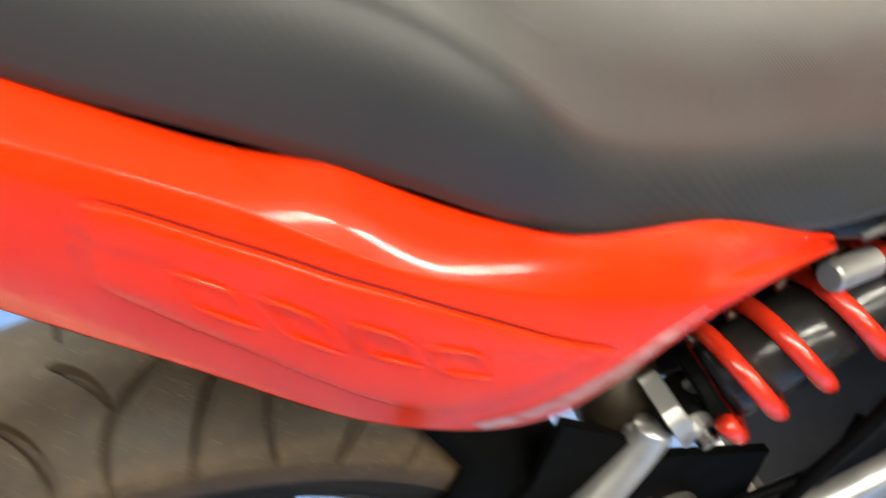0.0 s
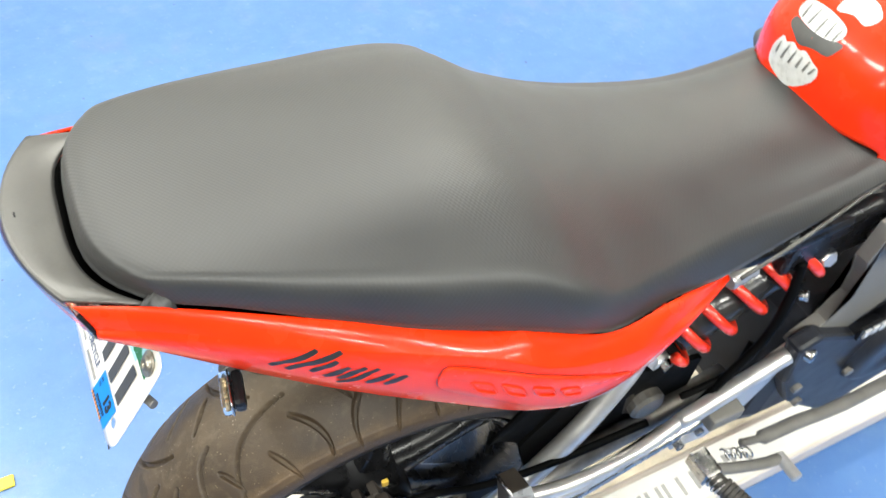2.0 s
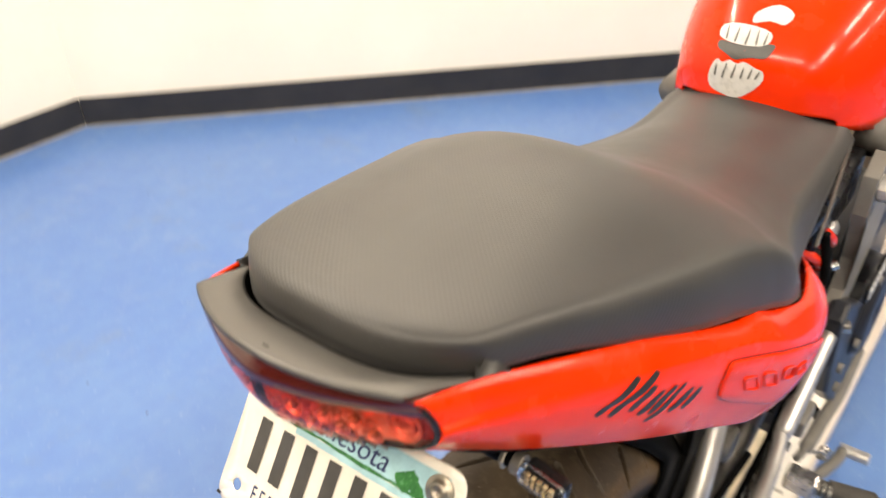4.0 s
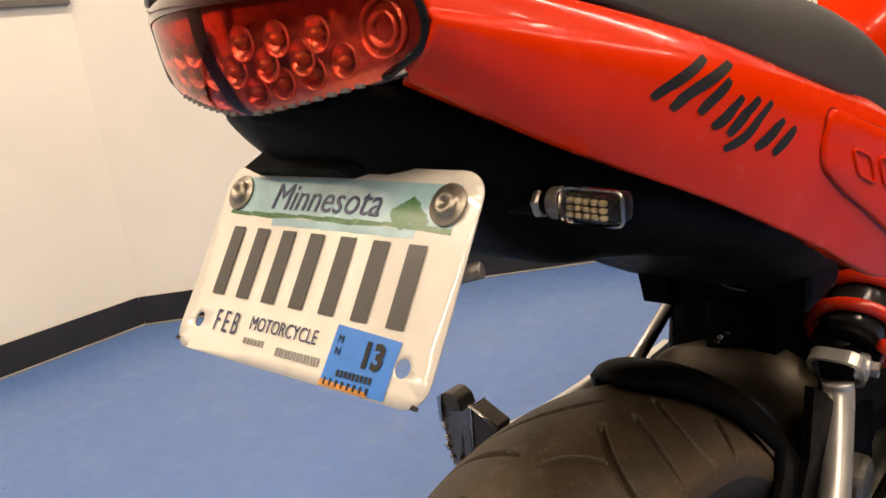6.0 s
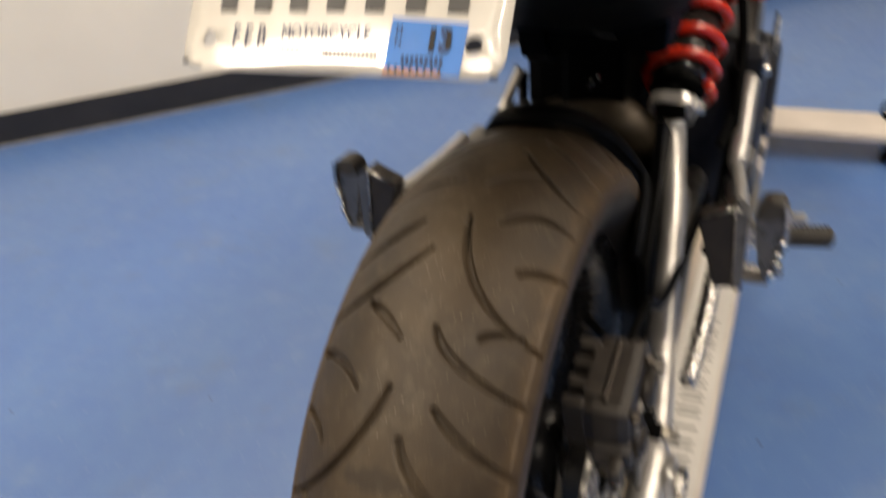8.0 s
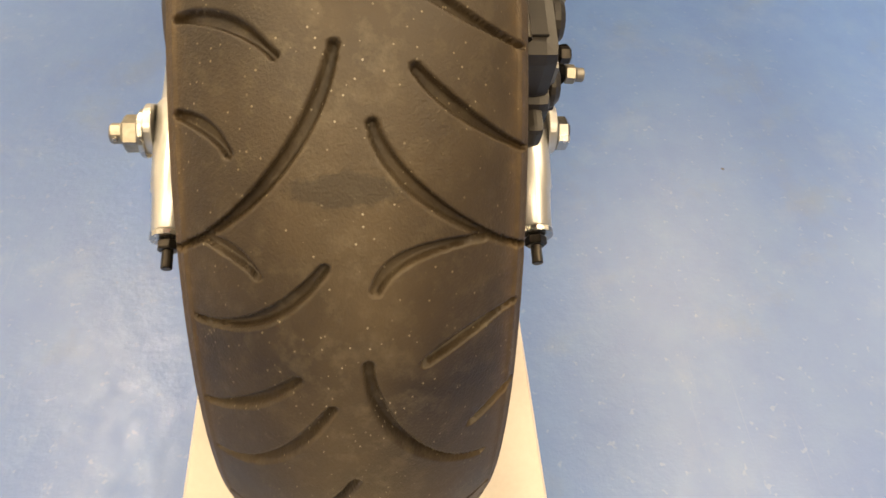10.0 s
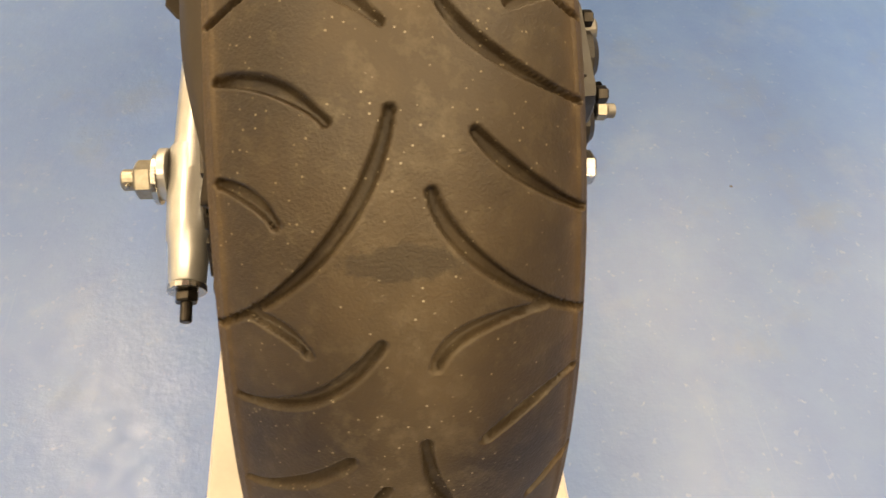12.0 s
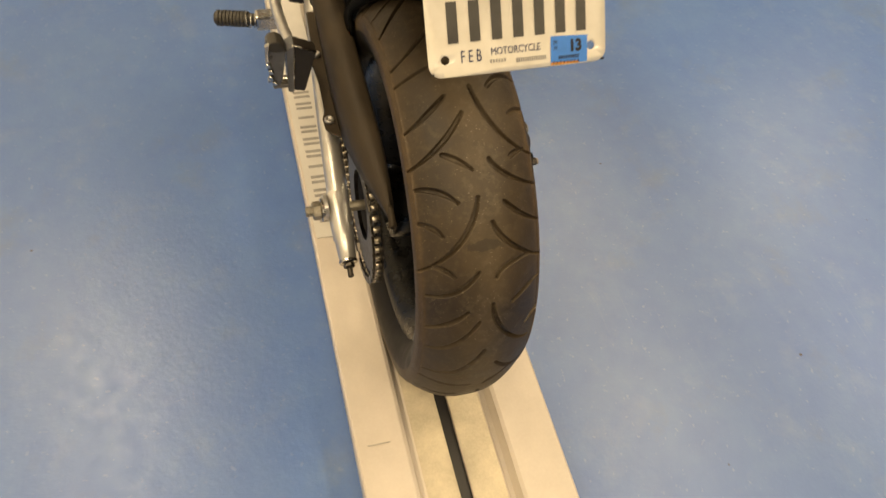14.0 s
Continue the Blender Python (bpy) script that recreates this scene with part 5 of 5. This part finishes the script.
for a in (-0.073, 0.073):
    b = lathe([(0.0, 0.0002), (0.0, 0.0082), (0.0010, 0.0082), (0.0013, 0.0077), (0.0013, 0.0056), (0.0024, 0.0052), (0.0034, 0.0040), (0.0038, 0.0030), (0.0030, 0.0022), (0.0028, 0.0004)], 28, "Z")
    o = part("plate_screw", b, BRASS, plate, "domed bright screw with a washer", True)
    o.matrix_basis = Matrix.Translation(on_plate(a, 0.0352, 0.0002)) @ PLM.to_3x3().to_4x4() @ Matrix.Scale(1.18, 4)
hood = [(-0.062, 0.0455), (-0.050, 0.0540), (0.010, 0.0550), (0.022, 0.0480), (0.012, 0.0450)]
part("plate_lamp", prism(hood, lambda a, b, z: on_plate(a, b, z - 0.006), 0.017), BLACKP, bike, "black plate lamp hood", False)
for a, b in ((-0.0865, -0.047), (0.0845, -0.049)):
    plate_patch("corner_chip", [(a - 0.002, b - 0.001), (a + 0.002, b - 0.0012), (a + 0.0025, b + 0.0006), (a - 0.001, b + 0.0012)], INK, 0.0004)

# turn signals on short stalks
for s in (1, -1):
    sm = pose(-0.134, -0.1145 * s, 0.5095, 0, 0, -9 * s) @ Matrix.Scale(0.72, 4)
    sig = part("turn_signal", box((0.0, -0.0215, -0.0095), (0.012, 0.0205, 0.0095), 0.004, sm), SATIN, bike, "small clear turn signal on a black stalk")
    part("bulb_holder", box((-0.0045, -0.0175, -0.0060), (0.001, 0.0175, 0.0060), 0.0015, sm), SATIN, sig)
    part("lens", box((-0.0120, -0.0225, -0.0102), (0.001, 0.0215, 0.0102), 0.004, sm), LENSC, sig, "clear glossy lens").visible_shadow = False
    part("rim", tube([sm @ Vector((-0.002, a, b)) for a, b in round_rect(0.0455, 0.0212, 0.005, 5) + round_rect(0.0455, 0.0212, 0.005, 5)[:1]], 0.0009, 8), STEEL, sig, "bright rim of the lens", True)
    for i in range(5):
        for j in range(3):
            part("reflector", box((-0.0085, -0.0155 + i * 0.0062, -0.0062 + j * 0.0043), (-0.0045, -0.0105 + i * 0.0062, -0.0026 + j * 0.0043), 0.0012, sm), CLEARLED, sig, "silver reflector facet")
    part("collar", rod((-0.131, -0.0985 * s, 0.5095), (-0.131, -0.0915 * s, 0.509), 0.0075), DULL, sig)
    part("stalk", rod((-0.131, -0.093 * s, 0.509), (-0.129, -0.060 * s, 0.507), 0.0055), BLACKP, sig)
    part("nut", hexbolt((-0.131, -0.087 * s, 0.5085), (-0.131, -0.083 * s, 0.5082), 0.0072), BRASS, sig)

# ---- tank with its decal
TANK = [(0.541, 0.097, 0.474, 0.490, 0.034), (0.566, 0.116, 0.464, 0.548, 0.050), (0.62, 0.135, 0.455, 0.610, 0.042), (0.70, 0.148, 0.450, 0.660, 0.016), (0.80, 0.150, 0.450, 0.690, 0.0), (0.92, 0.140, 0.460, 0.695, 0.0), (1.02, 0.10, 0.48, 0.66, 0.0)]


def tank_row(t):
    """A rib of the tank; its rear face bulges back over the seat's nose."""
    x, w, zb, zt, back = cm(TANK, t)
    row = []
    for k in range(65):
        a = PI * k / 64
        c, q = math.cos(a), max(0.0, math.sin(a))
        row.append((x - back * (1 - c * c), -w * math.copysign(abs(c) ** 0.55, c), zb + (zt - zb) * q ** 0.7))
    return row


tank = part("fuel_tank", grid([tank_row(k / 8) for k in range(8 * 6 + 1)]), RED, bike, "gloss red fuel tank with a black and white decal", True)
solid(tank, 0.004)
def tank_pt(t, y, h):
    def q(t, y):
        x, w, zb, zt, back = cm(TANK, max(0.0, t))
        c = -math.copysign((min(abs(y), w * 0.99) / w) ** (1 / 0.55), y)
        return Vector((x - back * (1 - c * c), y, zb + (zt - zb) * math.sqrt(1 - c * c) ** 0.7))
    p = q(t, y)
    n = (q(t + 0.05, y) - q(max(0.0, t - 0.05), y)).cross(q(t, y + 0.003) - q(t, y - 0.003)).normalized()
    if n.dot(p - Vector((p.x + 0.1, 0, 0.4))) < 0:
        n = -n
    return p + n * h


def tank_patch(name, outline, material, h, label="", steps=3):
    """A thin printed shape over an outline of (t, y) that follows the tank."""
    loop = [cm([outline[-1]] + outline + outline[:2], 1 + k / 3) for k in range(3 * len(outline))]
    mid = np.mean(loop, axis=0)
    rows = [[tank_pt(*(mid + (np.array(p) - mid) * (r / steps)), h) for p in loop] for r in range(steps, 0, -1)]
    rows.append([tank_pt(*(mid + (np.array(p) - mid) * 0.02), h) for p in loop])
    return solid(part(name, grid(rows, True), material, tank, label), 0.0004)


tank_patch("decal_white", [(0.30, 0.050), (0.58, 0.054), (0.82, 0.048), (0.78, 0.040), (0.84, 0.032), (0.80, 0.022), (0.85, 0.014), (0.78, -0.001), (0.74, -0.010), (0.54, -0.010), (0.16, 0.013), (0.16, 0.030)], BONE, 0.0006, "white printed decal shape")
tank_patch("decal_black", [(1.02, 0.051), (1.14, 0.050), (1.11, 0.030), (1.15, 0.008), (1.20, -0.013), (1.06, -0.012), (0.96, -0.007), (0.93, 0.010), (0.86, 0.026), (0.92, 0.037)], DARKGREY, 0.0006, "dark grey printed decal band")
tank_patch("decal_white", [(1.20, 0.053), (1.38, 0.052), (1.42, 0.025), (1.36, -0.004), (1.19, -0.005), (1.12, 0.011), (1.12, 0.035)], BONE, 0.0010, "white printed decal shape")
tank_patch("decal_white", [(1.46, 0.021), (1.62, 0.021), (1.76, 0.0), (1.66, -0.020), (1.50, -0.014), (1.52, 0.003)], BONE, 0.0006, "white printed decal shape")
for (t0, y0), (t1, y1) in (((0.56, 0.046), (0.72, 0.046)), ((0.54, 0.036), (0.76, 0.034)), ((0.56, 0.025), (0.76, 0.023)), ((0.58, 0.014), (0.74, 0.013)), ((0.60, 0.005), (0.76, 0.003)), ((0.62, -0.003), (0.74, -0.006)),
                           ((1.18, 0.044), (1.36, 0.046)), ((1.16, 0.033), (1.36, 0.033)), ((1.14, 0.020), (1.34, 0.020)), ((1.16, 0.008), (1.36, 0.010)), ((1.18, -0.001), (1.34, -0.001))):
    tank_patch("decal_line", [(t0, y0 - 0.0012), (t0, y0 + 0.0012), (t1, y1 + 0.0005), (t1, y1 - 0.0005)], GREYDEC, 0.0014, "thin grey printed line", 1)
# ---- frame, engine side and foot controls on the right; the left side mirrors what shows
FRAME_PLATE = [(0.498, 0.226), (0.503, 0.238), (0.533, 0.263), (0.552, 0.300), (0.545, 0.340), (0.530, 0.375), (0.535, 0.425), (0.570, 0.445), (0.640, 0.40), (0.690, 0.33), (0.660, 0.275), (0.628, 0.245), (0.591, 0.213), (0.530, 0.208)]
frame_part = part("frame", prism(FRAME_PLATE, lambda x, z, h: (x, -0.140 - h, z), 0.018), GREYF, bike, "satin grey cast frame side plate")
soften(frame_part, 0.005)
part("seat_rail", tube(smooth_path([(-0.05, -0.085, 0.50), (0.2, -0.105, 0.445), (0.40, -0.118, 0.415), (0.56, -0.118, 0.425)], 8), 0.012, 12), SATIN, frame_part, "", True)
part("seat_rail", tube(smooth_path([(-0.05, 0.085, 0.50), (0.2, 0.105, 0.445), (0.40, 0.118, 0.415), (0.56, 0.118, 0.425)], 8), 0.012, 12), SATIN, frame_part, "", True)
part("seat_edge_trim", tube(smooth_path([(0.345, -0.143, 0.428), (0.42, -0.134, 0.436), (0.50, -0.122, 0.448), (0.548, -0.116, 0.456)], 6), 0.0022, 8), TAILG, frame_part, "thin pale trim below the seat", True)
part("frame_bolt", rod((0.557, -0.158, 0.404), (0.557, -0.174, 0.406), 0.017), SILVER, frame_part, "large silver frame bolt")
part("bolt_head", hexbolt((0.557, -0.174, 0.406), (0.557, -0.182, 0.406), 0.009), STEEL, frame_part)
part("side_cover_black", box((0.44, -0.128, 0.36), (0.60, -0.108, 0.43), 0.006), SATIN, frame_part)
part("inner_airbox", box((0.33, -0.038, 0.20), (0.62, 0.085, 0.42), 0.02), BLACKP, frame_part)

engine = part("engine", box((0.52, -0.150, -0.02), (0.92, 0.150, 0.26), 0.03), NAVY, bike, "dark painted engine block")
part("clutch_cover", lathe([(-0.186, 0.004), (-0.188, 0.060), (-0.184, 0.072), (-0.170, 0.080), (-0.148, 0.084), (-0.148, 0.004)], 48), NAVY, engine, "round dark engine side cover", True).location = (0.70, 0, 0.14)
soften(part("sprocket_cover", prism([(0.484, 0.250), (0.505, 0.160), (0.545, 0.085), (0.60, 0.030), (0.655, -0.020), (0.712, -0.020), (0.80, 0.010), (0.76, 0.12), (0.668, 0.205), (0.593, 0.218), (0.515, 0.262)], lambda x, z, h: (x, -0.150 - h, z), 0.024), NAVY, engine, "dark blue-black side cover"), 0.006)
for x, z in ((0.520, 0.155), (0.548, 0.10), (0.625, 0.125), (0.645, 0.225)):
    part("cover_bolt", rod((x, -0.179, z), (x, -0.186, z), 0.0075), DULL, engine)
STRIP_AT = pose(0.583, 0, 0.232, 0, -8, 0)
part("name_strip", box((0.0, -0.1805, -0.012), (0.10, -0.1755, 0.012), 0.001, STRIP_AT), SATIN, engine, "black strip with white printed bars")
for i in range(7):
    part("print_bar", box((0.006 + i * 0.0128, -0.1825, -0.008), (0.015 + i * 0.0128, -0.1806, 0.008), 0, STRIP_AT), BONE, engine)
part("exhaust_pipe", tube(smooth_path([(0.528, -0.165, -0.038), (0.57, -0.168, -0.050), (0.64, -0.170, -0.052), (0.74, -0.172, -0.068), (0.90, -0.165, -0.092)], 8), [0.006] * 8 + [0.011] * 25, 14), GREYF, bike, "thin grey pipe below the engine", True)

# foot-peg hanger plates, rider's peg and pedal
for s in (1, -1):
    o = 0.020 if s > 0 else 0.0
    outline = [(0.500, 0.150), (0.470, 0.075), (0.430, 0.050), (0.370, 0.062), (0.355, 0.090), (0.400, 0.105), (0.440, 0.150)]
    if s > 0:
        outline = [(0.500, 0.232), (0.512, 0.218)] + outline + [(0.465, 0.205)]
    hang = part("peg_hanger", prism(outline, lambda x, z, h, s=s, o=o: (x, s * (-0.168 + o - h), z), 0.010), SILVER, bike, "cast silver foot-peg hanger")
    if s > 0:
        part("hanger_bar", tube([(0.512, -0.180 + o, 0.228), (0.500, -0.180 + o, 0.222), (0.357, -0.182 + o, 0.168), (0.346, -0.182 + o, 0.164)], [0.0085, 0.0110, 0.0110, 0.010], 16), SILVER, hang, "bright silver bar", True)
        part("hanger_bolt", rod((0.505, -0.181 + o, 0.226), (0.511, -0.200 + o, 0.230), 0.009), STEEL, hang)
    else:
        part("brace", tube([(0.368, 0.105, 0.256), (0.286, 0.105, 0.223), (0.262, 0.106, 0.206)], 0.0052, 12), SILVER, hang, "slim silver brace", True)
        part("brace", box((-0.055, -0.004, -0.010), (0.060, 0.004, 0.010), 0.003, pose(0.335, 0.112, 0.226, 0, -23, 0)), SATIN, hang, "black inner brace")
        part("brace", rod((0.392, 0.106, 0.25), (0.372, 0.106, 0.15), 0.006), SATIN, hang, "black inner brace")
    part("rear_bar", tube(smooth_path([(0.355, s * (-0.180 + o), 0.166), (0.28, s * (-0.184 + o * 0.6), 0.164), (0.18, -0.178 * s, 0.178), (0.108, -0.172 * s, 0.196)], 6), 0.0085, 14), SILVER, hang, "", True)
    part("lower_bar", tube(smooth_path([(0.350, s * (-0.178 + o), 0.142), (0.27, s * (-0.180 + o * 0.6), 0.138), (0.18, -0.176 * s, 0.148), (0.112, -0.172 * s, 0.168)], 6), 0.0070, 12), SILVER, hang, "", True)
    for x, z in ((0.430, 0.140), (0.400, 0.100), (0.375, 0.080), (0.452, 0.110)):
        part("hanger_screw", rod((x, s * (-0.177 + o), z), (x, s * (-0.188 + o), z), 0.0065), STEEL, hang)
    part("cylinder_body", box((0.395, min(s * (-0.198 + o), s * (-0.178 + o)), 0.125), (0.445, max(s * (-0.198 + o), s * (-0.178 + o)), 0.150), 0.004), GREYF, hang)
    # rider's peg with ribbed rubber
    pr, pt = Vector((0.408, -0.208 * s, 0.047)), Vector((0.430, -0.280 * s, 0.042))
    peg = part("rider_peg", rod(pr, pt, 0.0110), PEGR, bike, "dark grey ribbed rubber rider's foot peg")
    for k in range(9):
        f = 0.22 + k * 0.082
        part("rib", rod(pr.lerp(pt, f), pr.lerp(pt, f + 0.070), 0.0140), PEGR, peg)
    part("clevis", box((0.392, min(-0.212 * s, -0.172 * s), 0.034), (0.418, max(-0.212 * s, -0.172 * s), 0.062), 0.004), STEEL, peg, "bright steel peg clevis")
    part("spring", tube([(0.406 + 0.011 * math.cos(a), s * (-0.210 - 0.0012 * a), 0.047 + 0.011 * math.sin(a)) for a in (k * 0.4 for k in range(40))], 0.0014, 8), STEEL, peg, "", True)
    # folded passenger peg: a rounded tongue standing against its boxed bracket

    def across(x0, bend=0.0):
        return lambda y, z, h: (x0 + h + bend * (z - 0.20), -s * y, z)
    # the left one sits a little further in
    k = 0.0 if s > 0 else -0.005
    tongue = [(0.1945 + k, 0.230), (0.199 + k, 0.2395), (0.206 + k, 0.2435), (0.214 + k, 0.2435), (0.2195 + k, 0.240), (0.2210 + k, 0.230), (0.2215 + k, 0.205), (0.2190 + k, 0.180), (0.2140 + k, 0.170), (0.2070 + k, 0.166), (0.2010 + k, 0.185), (0.1965 + k, 0.212)]
    fold = part("passenger_peg", prism(tongue, across(0.096), 0.020), PEGB, bike, "folded blue-grey passenger foot peg with a rubber tip")
    soften(fold, 0.003)
    tip = [(0.1940 + k, 0.228), (0.198 + k, 0.2400), (0.2055 + k, 0.2450), (0.2140 + k, 0.2448), (0.2185 + k, 0.2405), (0.2175 + k, 0.2300), (0.2060 + k, 0.2260)]
    soften(part("rubber_tip", prism(tip, across(0.094), 0.024), PEGR, fold, "dark rubber tip"), 0.002)
    part("steel_edge", prism([(0.2165 + k, 0.2430), (0.2225 + k, 0.239), (0.2232 + k, 0.212), (0.2195 + k, 0.212), (0.2185 + k, 0.232)], across(0.0920), 0.006), STEEL, fold, "bright bare steel edge")
    for y, z, r in ((0.2185, 0.206, 0.0038), (0.2155, 0.195, 0.0034), (0.2165, 0.184, 0.0042), (0.2120, 0.174, 0.0038)):
        part("peg_rivet", rod(Vector((0.098, -s * (y + k), z)), Vector((0.0925, -s * (y + k + 0.002), z)), r, seg=12, bev=0.0008), STEEL, fold, "bright worn rivet")
    part("pivot_block", box((0.096, min(-s * 0.184, -s * 0.211), 0.1625), (0.116, max(-s * 0.184, -s * 0.211), 0.1705), 0.002), DULL, fold, "worn metal pivot block")
    part("pivot_pin", rod((0.106, -s * 0.176, 0.172), (0.106, -s * (0.222 + k), 0.172), 0.0045), STEEL, fold)
    part("bracket_plate", prism([(0.1835, 0.154), (0.1905, 0.158), (0.1895, 0.228), (0.1790, 0.235)], across(0.094), 0.026), PEGB, fold, "blue-grey bracket plate")
    soften(part("bracket_box", prism([(0.1665, 0.152), (0.1830, 0.155), (0.1785, 0.235), (0.1480, 0.220)], across(0.0975), 0.022), CALP, fold, "brown-black boxed bracket"), 0.002)
    part("bracket_rim", tube([Vector((0.0965, -s * y, z)) for y, z in ((0.1835, 0.156), (0.1790, 0.2355), (0.1485, 0.2205))], 0.0019, 8), STEEL, fold, "thin bright rim", True)
pedal = part("brake_pedal", tube(smooth_path([(0.395, -0.196, 0.055), (0.44, -0.205, 0.035), (0.50, -0.215, 0.015), (0.535, -0.218, 0.008)], 6), 0.008, 12), GREYF, bike, "grey brake pedal lever", True)
part("pedal_tip", rod((0.535, -0.212, 0.008), (0.535, -0.252, 0.010), 0.0085), SILVER, pedal)
part("return_spring", tube([(0.41 + 0.0022 * k / 2, -0.202 + 0.007 * math.cos(k * 0.5), 0.098 + 0.007 * math.sin(k * 0.5) - 0.0008 * k) for k in range(60)], 0.0013, 8), STEEL, pedal, "bright return spring", True)
# cables and hoses between shock and frame
for i, path in enumerate(([(0.37, -0.15, 0.10), (0.40, -0.152, 0.20), (0.44, -0.150, 0.27), (0.455, -0.142, 0.33), (0.46, -0.13, 0.38)], [(0.36, -0.14, 0.18), (0.42, -0.150, 0.22), (0.452, -0.147, 0.29), (0.462, -0.138, 0.36)], [(0.30, -0.14, 0.07), (0.37, -0.146, 0.13), (0.42, -0.148, 0.20), (0.44, -0.14, 0.25)])):
    part("cable", tube(smooth_path(path, 10), 0.0045 + 0.001 * (i == 0), 10), BLACKP, bike, "black rubber cable", True)
part("hose_clip", rod((0.468, -0.143, 0.333), (0.473, -0.150, 0.337), 0.006), STEEL, bike)
part("reservoir_tube", tube(smooth_path([(0.12, -0.150, 0.02), (0.22, -0.155, 0.055), (0.34, -0.156, 0.10), (0.44, -0.155, 0.13)], 8), 0.009, 12), STEEL, bike, "bright linkage rod", True)
part("red_tip_bolt", rod((0.380, -0.112, 0.366), (0.418, -0.106, 0.366), 0.010), SILVER, bike, "silver bolt below the panel tip")

# front wheel and fork stand ahead of the view but carry the machine
fw = part("front_wheel", lathe([(-0.05, 0.216), (-0.04, 0.200), (0.04, 0.200), (0.05, 0.216), (0.04, 0.216), (-0.04, 0.216)], 64), SATIN, bike, "black cast front wheel", True)
fw.location = (1.41, 0, -0.014)
part("front_tyre", lathe([(-0.052, 0.214), (-0.060, 0.240), (-0.058, 0.262), (-0.042, 0.284), (-0.018, 0.296), (0.018, 0.296), (0.042, 0.284), (0.058, 0.262), (0.060, 0.240), (0.052, 0.214)], 96), RUBBER, fw, "", True)
part("hub", lathe([(-0.05, 0.01), (-0.05, 0.04), (0.05, 0.04), (0.05, 0.01)], 32), SATIN, fw)
for k in range(6):
    part("spoke", rod(Matrix.Rotation(k * PI / 3, 3, "Y") @ Vector((0, 0, 0.035)), Matrix.Rotation(k * PI / 3, 3, "Y") @ Vector((0, 0, 0.203)), 0.016), SATIN, fw)
for y in (-0.095, 0.095):
    part("fork_leg", rod((1.41, y, -0.02), (1.17, y, 0.62), 0.024), GREYF, bike)
part("fork_axle", rod((1.41, -0.11, -0.014), (1.41, 0.11, -0.014), 0.010), STEEL, bike)
part("main_frame", tube(smooth_path([(0.60, -0.130, 0.440), (0.85, -0.10, 0.50), (1.14, -0.03, 0.60)], 8), 0.024, 14), GREYF, frame_part, "", True)
part("main_frame", tube(smooth_path([(0.60, 0.130, 0.440), (0.85, 0.10, 0.50), (1.14, 0.03, 0.60)], 8), 0.024, 14), GREYF, frame_part, "", True)
part("yoke", rod((1.175, -0.12, 0.60), (1.175, 0.12, 0.60), 0.022), SATIN, frame_part)
